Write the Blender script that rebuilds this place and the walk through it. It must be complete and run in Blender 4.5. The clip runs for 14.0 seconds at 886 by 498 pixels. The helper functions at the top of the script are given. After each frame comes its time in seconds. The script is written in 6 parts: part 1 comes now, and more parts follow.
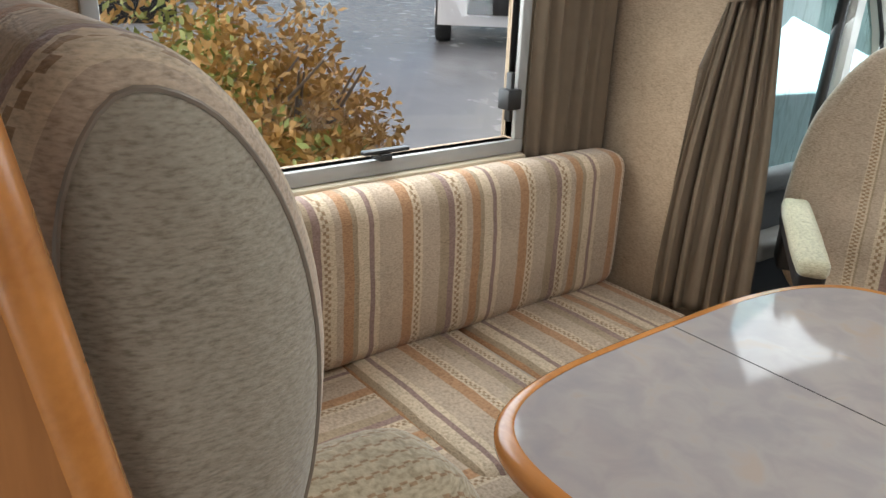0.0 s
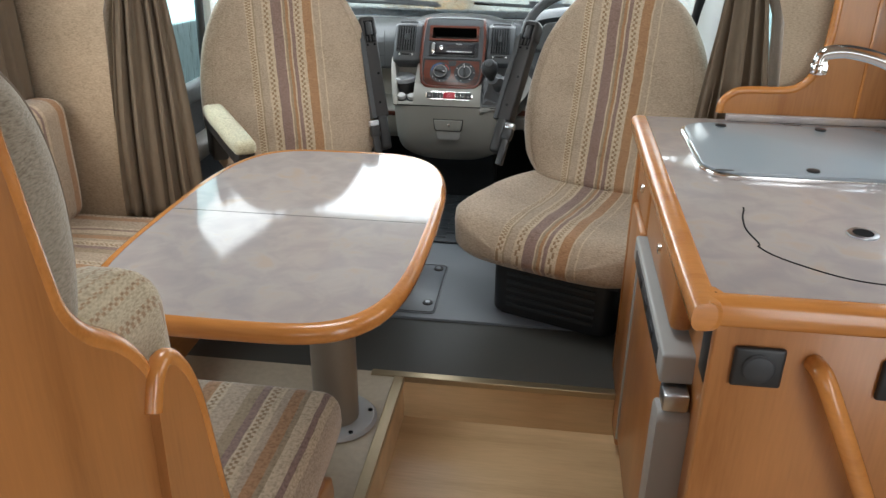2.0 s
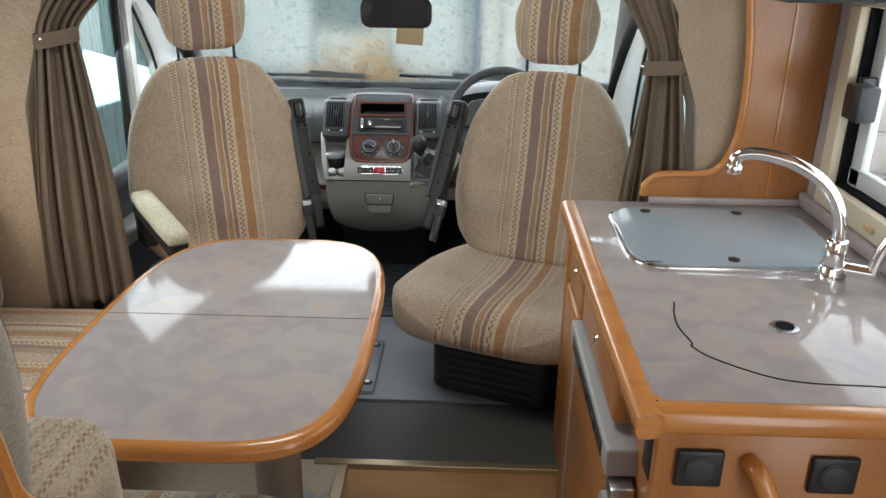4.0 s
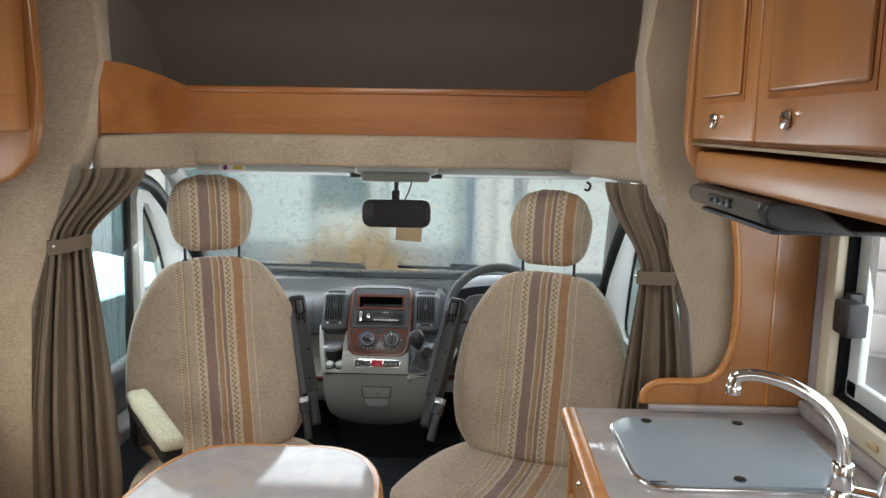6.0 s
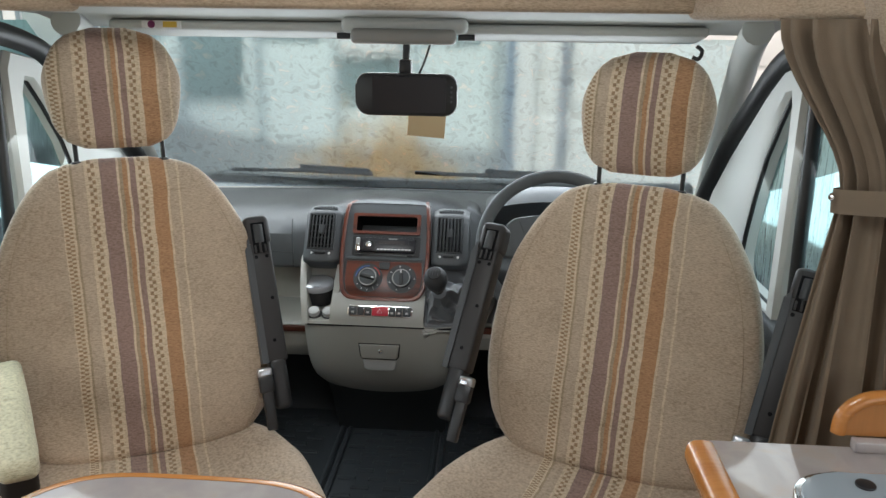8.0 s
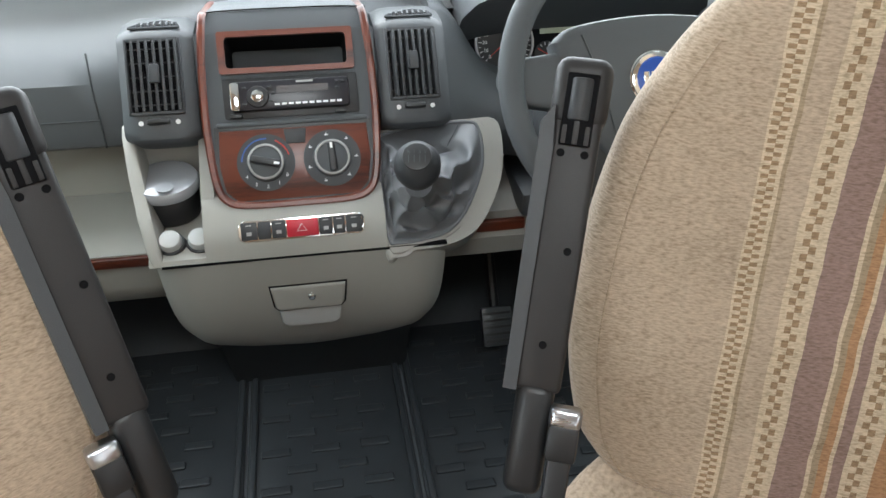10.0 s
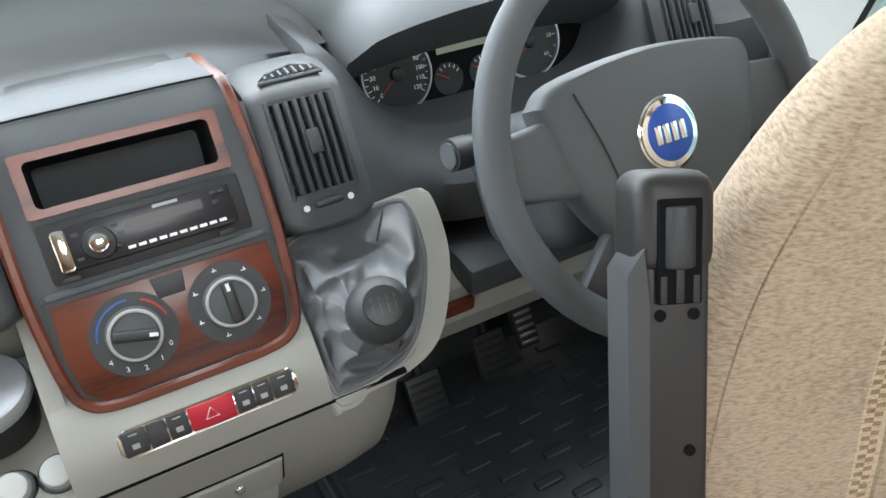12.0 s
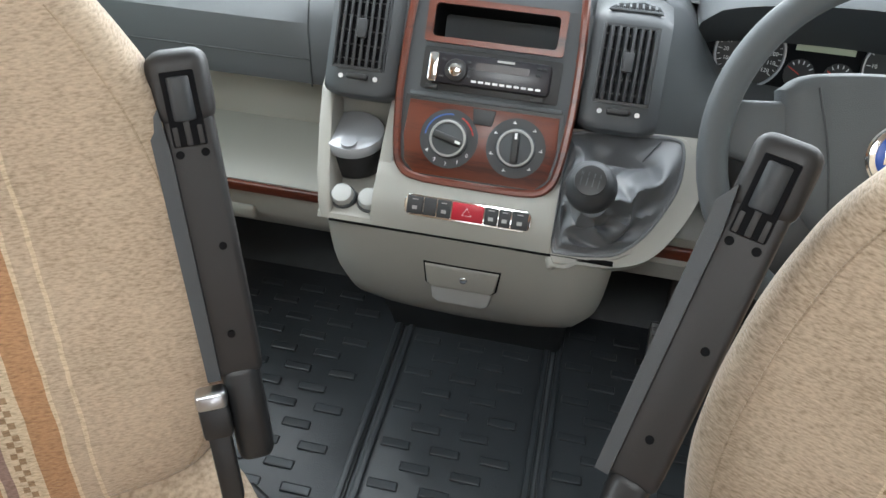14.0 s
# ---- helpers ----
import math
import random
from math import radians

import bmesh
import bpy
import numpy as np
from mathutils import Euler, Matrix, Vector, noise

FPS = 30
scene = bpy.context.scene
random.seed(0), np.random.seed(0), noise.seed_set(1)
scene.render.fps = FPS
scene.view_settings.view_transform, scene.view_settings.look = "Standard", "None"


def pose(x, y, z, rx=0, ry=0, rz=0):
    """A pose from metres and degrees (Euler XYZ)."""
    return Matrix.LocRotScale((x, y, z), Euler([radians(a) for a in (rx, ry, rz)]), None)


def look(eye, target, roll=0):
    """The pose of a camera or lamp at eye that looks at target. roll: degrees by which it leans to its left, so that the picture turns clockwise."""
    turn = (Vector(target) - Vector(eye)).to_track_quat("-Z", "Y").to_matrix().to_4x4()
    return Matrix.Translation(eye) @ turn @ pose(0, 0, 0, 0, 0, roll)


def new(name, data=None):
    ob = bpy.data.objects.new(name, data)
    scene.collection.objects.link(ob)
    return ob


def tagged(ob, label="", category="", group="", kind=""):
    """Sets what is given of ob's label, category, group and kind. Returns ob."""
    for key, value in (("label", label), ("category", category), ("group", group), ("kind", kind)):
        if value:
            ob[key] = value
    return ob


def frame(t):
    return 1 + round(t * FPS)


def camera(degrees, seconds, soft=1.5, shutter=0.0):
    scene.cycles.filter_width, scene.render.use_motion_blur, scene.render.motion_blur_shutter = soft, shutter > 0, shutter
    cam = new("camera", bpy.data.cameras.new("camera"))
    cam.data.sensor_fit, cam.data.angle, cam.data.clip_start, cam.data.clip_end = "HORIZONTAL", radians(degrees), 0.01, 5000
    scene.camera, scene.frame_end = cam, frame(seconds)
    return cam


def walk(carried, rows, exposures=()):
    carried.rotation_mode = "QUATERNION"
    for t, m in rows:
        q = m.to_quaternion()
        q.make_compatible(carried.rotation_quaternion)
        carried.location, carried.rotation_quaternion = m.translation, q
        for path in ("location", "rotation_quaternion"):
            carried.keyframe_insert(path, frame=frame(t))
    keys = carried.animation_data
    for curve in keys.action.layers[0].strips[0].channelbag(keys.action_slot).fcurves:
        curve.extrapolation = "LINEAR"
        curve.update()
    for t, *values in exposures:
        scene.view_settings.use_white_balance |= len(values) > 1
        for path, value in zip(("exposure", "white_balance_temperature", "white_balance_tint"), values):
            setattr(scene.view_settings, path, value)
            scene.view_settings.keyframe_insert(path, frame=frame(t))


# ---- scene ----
cam = camera(59.6, 14.0)
PATH = [
    (0, (0.236, -2.555, 1.349), (-1.238, -1.416, 0.622), 2.2),
    (0.5, (0.287, -2.735, 1.385), (-0.665, -1.145, 0.634), 2.1),
    (0.7, (0.3, -2.8, 1.383), (-0.462, -1.1, 0.645), 1.6),
    (1, (0.333, -2.9, 1.385), (-0.252, -1.133, 0.65), 1.1),
    (1.5, (0.34, -2.998, 1.41), (-0.02, -1.207, 0.615), 1.0),
    (2, (0.371, -3.057, 1.423), (0.129, -1.257, 0.584), 0.5),
    (2.2, (0.377, -3.063, 1.416), (0.168, -1.263, 0.57), 0.6),
    (4.3, (0.325, -3.041, 1.563), (0.276, -1.16, 0.887), 0.8),
    (4.5, (0.319, -3.042, 1.58), (0.272, -1.144, 0.952), 0.9),
    (5, (0.316, -3.046, 1.622), (0.272, -1.112, 1.114), 0.8),
    (5.5, (0.316, -3.045, 1.641), (0.271, -1.085, 1.244), 0.9),
    (6, (0.318, -3.037, 1.638), (0.27, -1.063, 1.317), 0.9),
    (6.5, (0.316, -2.972, 1.615), (0.264, -0.994, 1.32), 0.9),
    (7, (0.307, -2.742, 1.573), (0.239, -0.77, 1.242), 0.9),
    (7.5, (0.285, -2.457, 1.536), (0.185, -0.505, 1.114), 0.8),
    (8, (0.306, -2.124, 1.48), (0.173, -0.21, 0.915), 0.8),
    (8.2, (0.302, -2.002, 1.461), (0.177, -0.104, 0.842), 0.9),
    (10.3, (0.005, -0.996, 1.298), (0.413, 0.581, 0.136), 0.1),
    (10.5, (-0.006, -0.913, 1.293), (0.481, 0.627, 0.112), -0.2),
    (11, (-0.045, -0.76, 1.297), (0.599, 0.693, 0.082), -0.5),
    (11.5, (-0.045, -0.704, 1.304), (0.683, 0.687, 0.065), -0.6),
    (12, (-0.043, -0.716, 1.325), (0.721, 0.643, 0.072), -0.2),
    (12.5, (-0.025, -0.768, 1.339), (0.731, 0.586, 0.076), 0.5),
    (13, (0.022, -0.84, 1.346), (0.691, 0.552, 0.076), 1.5),
    (13.5, (0.08, -0.963, 1.355), (0.37, 0.543, 0.071), 2.3),
    (14, (0.127, -1.01, 1.379), (-0.155, 0.483, 0.077), 2.5),
]
walk(cam, [(t, look(eye, target, roll)) for t, eye, target, roll in PATH], [(0, .3), (1.5, .5), (4.5, .25), (8.2, .2), (10.4, .95), (12.5, 1.0), (14, .95)])

# ---- world, sun, large lights ----
def world_light():
    w = bpy.data.worlds.new("overcast_sky")
    w.use_nodes = True
    nt = w.node_tree
    sky = nt.nodes.new("ShaderNodeTexSky")
    sky.sky_type = "NISHITA"
    sky.sun_disc = False
    sky.sun_elevation = radians(38)
    sky.sun_rotation = radians(200)
    sky.air_density, sky.dust_density = 1.0, 5.0
    nt.links.new(sky.outputs[0], nt.nodes["Background"].inputs[0])
    nt.nodes["Background"].inputs[1].default_value = 0.15
    scene.world = w
    sun = bpy.data.lights.new("sun", "SUN")
    sun.energy, sun.angle, sun.color = 1.5, radians(20), (1.0, 0.96, 0.9)
    new("sun", sun).matrix_world = look((-4, 5, 8), (0, 0, 0))


def area(name, eye, target, sx, sy, watts, color):
    d = bpy.data.lights.new(name, "AREA")
    d.shape, d.size, d.size_y, d.energy, d.color = "RECTANGLE", sx, sy, watts, color
    new(name, d).matrix_world = look(eye, target)


world_light()
area("windscreen_daylight", (0.07, 0.05, 1.20), (0.03, -1.9, 0.38), 1.35, 0.42, 7.5, (0.86, 0.94, 1.0))
area("dinette_window_daylight", (-1.24, -1.7, 1.22), (0, -1.7, 0.45), 0.95, 0.6, 6.5, (0.82, 0.94, 1.0))
area("kitchen_window_daylight", (1.24, -1.75, 1.25), (0, -1.75, 1.0), 0.9, 0.45, 3.2, (0.87, 0.96, 1.0))
area("rear_window_daylight", (0.0, -3.93, 1.05), (0.1, -1.5, 0.35), 1.4, 0.8, 4.8, (0.91, 0.97, 1.0))
area("side_door_daylight", (1.19, -3.15, 1.0), (0.8, -2.1, 0.4), 0.5, 1.4, 6.5, (0.91, 0.97, 1.0))
area("rooflight_daylight", (0.05, -1.45, 2.08), (0.08, -1.2, 0), 0.6, 0.6, 11, (0.92, 0.98, 1.0))
area("passenger_door_daylight", (-0.83, -0.28, 1.15), (0.2, -0.5, 0.3), 0.7, 0.45, 2.8, (0.88, 0.97, 1.0))
area("driver_door_daylight", (0.97, -0.28, 1.15), (-0.1, -0.5, 0.45), 0.7, 0.45, 1.5, (0.88, 0.97, 1.0))


# ---- mesh helpers ----
def part(name, bm, material, parent=None, label="", smooth=True):
    """One mesh object from a bmesh, under parent."""
    bmesh.ops.recalc_face_normals(bm, faces=bm.faces)
    me = bpy.data.meshes.new(name)
    bm.to_mesh(me)
    bm.free()
    me.materials.append(material)
    ob = new(name, me)
    if smooth:
        for p in me.polygons:
            p.use_smooth = True
        try:
            me.set_sharp_from_angle(angle=radians(38))
        except AttributeError:
            pass
    if parent:
        ob.parent = parent
    if label:
        tagged(ob, label)
    return ob


def thing(name, label, category, at=(0, 0, 0), turn=0, group="", kind=""):
    e = new(name)
    e.empty_display_size = 0.05
    e.matrix_world = pose(*at, 0, 0, turn)
    return tagged(e, label, category, group, kind)


def box(x0, x1, y0, y1, z0, z1, bev=0.0, seg=2, m=None):
    bm = bmesh.new()
    bmesh.ops.create_cube(bm, size=1)
    for v in bm.verts:
        v.co = Vector((x0 + (v.co.x + .5) * (x1 - x0), y0 + (v.co.y + .5) * (y1 - y0), z0 + (v.co.z + .5) * (z1 - z0)))
    if bev:
        bmesh.ops.bevel(bm, geom=bm.edges[:], offset=bev, segments=seg, profile=0.5, affect="EDGES")
    if m:
        bmesh.ops.transform(bm, matrix=m, verts=bm.verts)
    return bm


def loft(rings, cap=True, closed=True, m=None):
    bm = bmesh.new()
    vs = [[bm.verts.new(p) for p in r] for r in rings]
    n = len(rings[0])
    for a, b in zip(vs, vs[1:]):
        for i in range(n if closed else n - 1):
            j = (i + 1) % n
            bm.faces.new((a[i], a[j], b[j], b[i]))
    if cap and closed:
        bm.faces.new(vs[0])
        bm.faces.new(vs[-1])
    if m:
        bmesh.ops.transform(bm, matrix=m, verts=bm.verts)
    return bm


def join(*bms):
    out = bms[0]
    for b in bms[1:]:
        me = bpy.data.meshes.new("tmp")
        b.to_mesh(me)
        b.free()
        out.from_mesh(me)
        bpy.data.meshes.remove(me)
    return out


def prism(poly, axis, a, b, bev=0.0, seg=2, m=None):
    """A polygon of 2D points swept along an axis from a to b; the 2D axes are the other two in order x, y, z."""
    def p3(p, t):
        if axis == "x":
            return (t, p[0], p[1])
        if axis == "y":
            return (p[0], t, p[1])
        return (p[0], p[1], t)
    bm = loft([[p3(p, a) for p in poly], [p3(p, b) for p in poly]])
    if bev:
        caps = [f for f in bm.faces if len(f.verts) == len(poly)]
        es = list({e for f in caps for e in f.edges}) if len(poly) > 4 else bm.edges[:]
        bmesh.ops.bevel(bm, geom=es, offset=bev, segments=seg, profile=0.5, affect="EDGES")
    if m:
        bmesh.ops.transform(bm, matrix=m, verts=bm.verts)
    return bm


def rrect(x0, x1, y0, y1, r, n=6):
    out = []
    for cx, cy, a0 in ((x1 - r, y1 - r, 0), (x0 + r, y1 - r, 90), (x0 + r, y0 + r, 180), (x1 - r, y0 + r, 270)):
        for i in range(n + 1):
            a = radians(a0 + 90 * i / n)
            out.append((cx + r * math.cos(a), cy + r * math.sin(a)))
    return out


def superring(cx, cy, hx, hy, p=3.0, n=40):
    out = []
    for i in range(n):
        a = 2 * math.pi * i / n
        c, s = math.cos(a), math.sin(a)
        out.append((cx + hx * math.copysign(abs(c) ** (2 / p), c), cy + hy * math.copysign(abs(s) ** (2 / p), s)))
    return out


def smoothpath(pts, n=8):
    """Catmull-Rom through the points."""
    P = [Vector(p) for p in pts]
    P = [2 * P[0] - P[1]] + P + [2 * P[-1] - P[-2]]
    out = []
    for i in range(1, len(P) - 2):
        for k in range(n):
            t = k / n
            a, b, c, d = P[i - 1:i + 3]
            out.append(0.5 * ((2 * b) + (c - a) * t + (2 * a - 5 * b + 4 * c - d) * t * t + (3 * b - a - 3 * c + d) * t ** 3))
    out.append(P[-2])
    return out


def tube(pts, r, seg=12, closed=False, rad=None):
    P = [Vector(p) for p in pts]
    rings = []
    n = len(P)
    up = None
    for i, p in enumerate(P):
        if closed:
            d = P[(i + 1) % n] - P[i - 1]
        else:
            d = P[min(i + 1, n - 1)] - P[max(i - 1, 0)]
        d.normalize()
        if up is None:
            up = d.orthogonal().normalized()
        up = (up - d * up.dot(d)).normalized()
        side = d.cross(up)
        rr = rad[i] if rad else r
        rings.append([p + rr * (math.cos(2 * math.pi * k / seg) * up + math.sin(2 * math.pi * k / seg) * side) for k in range(seg)])
    if closed:
        rings.append(rings[0])
    bm = loft(rings, cap=not closed)
    if closed:
        bmesh.ops.remove_doubles(bm, verts=bm.verts, dist=1e-5)
    return bm


def cyl(r0, r1, z0, z1, seg=32, bev=0.0, m=None):
    rings = []
    prof = [(r0, z0), (r1, z1)]
    if bev:
        prof = [(r0 - bev, z0), (r0 - .3 * bev, z0 + .3 * bev), (r0, z0 + bev), (r1, z1 - bev), (r1 - .3 * bev, z1 - .3 * bev), (r1 - bev, z1)]
    for r, z in prof:
        rings.append([(r * math.cos(2 * math.pi * k / seg), r * math.sin(2 * math.pi * k / seg), z) for k in range(seg)])
    return loft(rings, m=m)


def interp(table, t):
    """A smooth curve through (t, value) pairs that never overshoots them."""
    if t <= table[0][0]:
        return table[0][1]
    if t >= table[-1][0]:
        return table[-1][1]
    d = [(vb - va) / (b - a) for (a, va), (b, vb) in zip(table, table[1:])]
    g = [d[0]] + [0 if p * q <= 0 else 2 * p * q / (p + q) for p, q in zip(d, d[1:])] + [d[-1]]
    for i, ((a, va), (b, vb)) in enumerate(zip(table, table[1:])):
        if t <= b:
            h = b - a
            s = (t - a) / h
            return (1 + 2 * s) * (1 - s) ** 2 * va + s * (1 - s) ** 2 * h * g[i] + s * s * (3 - 2 * s) * vb + s * s * (s - 1) * h * g[i + 1]


def pillow(x0, x1, y0, y1, z0, z1, r, puff=0.012, n=10):
    """A rounded cushion block."""
    bm = box(x0, x1, y0, y1, z0, z1)
    bmesh.ops.bevel(bm, geom=bm.edges[:], offset=r, segments=5, profile=0.5, affect="EDGES")
    long = [e for e in bm.edges if e.calc_length() > 0.12]
    bmesh.ops.subdivide_edges(bm, edges=long, cuts=n, use_grid_fill=True)
    c = Vector(((x0 + x1) / 2, (y0 + y1) / 2, (z0 + z1) / 2))
    h = Vector(((x1 - x0) / 2, (y1 - y0) / 2, (z1 - z0) / 2))
    for v in bm.verts:
        q = Vector([(v.co[i] - c[i]) / h[i] for i in range(3)])
        for i in range(3):
            j, k = (i + 1) % 3, (i + 2) % 3
            v.co[i] += puff * q[i] * max(0, 1 - q[j] ** 2) * max(0, 1 - q[k] ** 2)
        v.co += 0.003 * noise.noise_vector(v.co * 9)
    return bm


# ---- materials ----
def mat(name, color, rough=0.5, metal=0.0, var=0.12, scale=8, bump=0.0, bscale=200, coat=0.0, stretch=(1, 1, 1), spec=0.5):
    m = bpy.data.materials.new(name)
    m.use_nodes = True
    nt = m.node_tree
    b = nt.nodes["Principled BSDF"]
    tc = nt.nodes.new("ShaderNodeTexCoord")
    mp = nt.nodes.new("ShaderNodeMapping")
    mp.inputs["Scale"].default_value = stretch
    nt.links.new(tc.outputs["Object"], mp.inputs[0])
    nz = nt.nodes.new("ShaderNodeTexNoise")
    nz.inputs["Scale"].default_value, nz.inputs["Detail"].default_value = scale, 6
    nt.links.new(mp.outputs[0], nz.inputs["Vector"])
    mix = nt.nodes.new("ShaderNodeMix")
    mix.data_type = "RGBA"
    mix.inputs[6].default_value = (*[c * (1 - var) for c in color], 1)
    mix.inputs[7].default_value = (*[min(1, c * (1 + var)) for c in color], 1)
    nt.links.new(nz.outputs[0], mix.inputs[0])
    nt.links.new(mix.outputs[2], b.inputs["Base Color"])
    rr = nt.nodes.new("ShaderNodeMapRange")
    rr.inputs[3].default_value, rr.inputs[4].default_value = max(0.02, rough - 0.08), min(1, rough + 0.08)
    nt.links.new(nz.outputs[0], rr.inputs[0])
    nt.links.new(rr.outputs[0], b.inputs["Roughness"])
    b.inputs["Metallic"].default_value = metal
    b.inputs["Specular IOR Level"].default_value = spec
    b.inputs["Coat Weight"].default_value = coat
    b.inputs["Coat Roughness"].default_value = 0.12
    if bump:
        n2 = nt.nodes.new("ShaderNodeTexNoise")
        n2.inputs["Scale"].default_value, n2.inputs["Detail"].default_value = bscale, 3
        nt.links.new(mp.outputs[0], n2.inputs["Vector"])
        bp = nt.nodes.new("ShaderNodeBump")
        bp.inputs["Strength"].default_value, bp.inputs["Distance"].default_value = bump, 0.002
        nt.links.new(n2.outputs[0], bp.inputs["Height"])
        nt.links.new(bp.outputs[0], b.inputs["Normal"])
    return m


def ramp(nt, stops, interpolation="LINEAR"):
    r = nt.nodes.new("ShaderNodeValToRGB")
    r.color_ramp.interpolation = interpolation
    e = r.color_ramp.elements
    while len(e) < len(stops):
        e.new(0.5)
    for k, (pos, c) in zip(e, stops):
        k.position, k.color = pos, (*c, 1)
    return r


def wood(name, base, dark, axis="z", coat=0.25, rough=0.33, scale=3.0):
    m = bpy.data.materials.new(name)
    m.use_nodes = True
    nt = m.node_tree
    b = nt.nodes["Principled BSDF"]
    tc = nt.nodes.new("ShaderNodeTexCoord")
    mp = nt.nodes.new("ShaderNodeMapping")
    s = {"x": (0.25, 3, 3), "y": (3, 0.25, 3), "z": (3, 3, 0.25)}[axis]
    mp.inputs["Scale"].default_value = s
    nt.links.new(tc.outputs["Object"], mp.inputs[0])
    n1 = nt.nodes.new("ShaderNodeTexNoise")
    n1.inputs["Scale"].default_value, n1.inputs["Detail"].default_value, n1.inputs["Distortion"].default_value = scale, 7, 0.7
    nt.links.new(mp.outputs[0], n1.inputs["Vector"])
    n2 = nt.nodes.new("ShaderNodeTexNoise")
    n2.inputs["Scale"].default_value, n2.inputs["Detail"].default_value = scale * 22, 3
    nt.links.new(mp.outputs[0], n2.inputs["Vector"])
    n3 = nt.nodes.new("ShaderNodeTexNoise")
    n3.inputs["Scale"].default_value = 5
    nt.links.new(tc.outputs["Object"], n3.inputs["Vector"])
    add = nt.nodes.new("ShaderNodeMath")
    add.operation = "MULTIPLY_ADD"
    add.inputs[1].default_value = 0.35
    nt.links.new(n2.outputs[0], add.inputs[0])
    nt.links.new(n1.outputs[0], add.inputs[2])
    r = ramp(nt, [(0.42, dark), (0.68, base), (0.95, tuple(min(1, c * 1.18) for c in base))])
    nt.links.new(add.outputs[0], r.inputs[0])
    mx = nt.nodes.new("ShaderNodeMix")
    mx.data_type, mx.blend_type = "RGBA", "MULTIPLY"
    mx.inputs[0].default_value = 0.35
    r3 = ramp(nt, [(0.3, (0.7, 0.66, 0.62)), (0.65, (1, 1, 1))])
    nt.links.new(n3.outputs[0], r3.inputs[0])
    nt.links.new(r.outputs[0], mx.inputs[6])
    nt.links.new(r3.outputs[0], mx.inputs[7])
    nt.links.new(mx.outputs[2], b.inputs["Base Color"])
    b.inputs["Roughness"].default_value = rough
    b.inputs["Coat Weight"].default_value = coat
    b.inputs["Coat Roughness"].default_value = 0.2
    bp = nt.nodes.new("ShaderNodeBump")
    bp.inputs["Strength"].default_value, bp.inputs["Distance"].default_value = 0.06, 0.001
    nt.links.new(n2.outputs[0], bp.inputs["Height"])
    nt.links.new(bp.outputs[0], b.inputs["Normal"])
    return m


BEIGE = (0.475, 0.375, 0.285)
CREAM = (0.60, 0.49, 0.36)
MAUVE = (0.30, 0.205, 0.178)
RUST = (0.43, 0.245, 0.135)
TAN = (0.37, 0.285, 0.195)


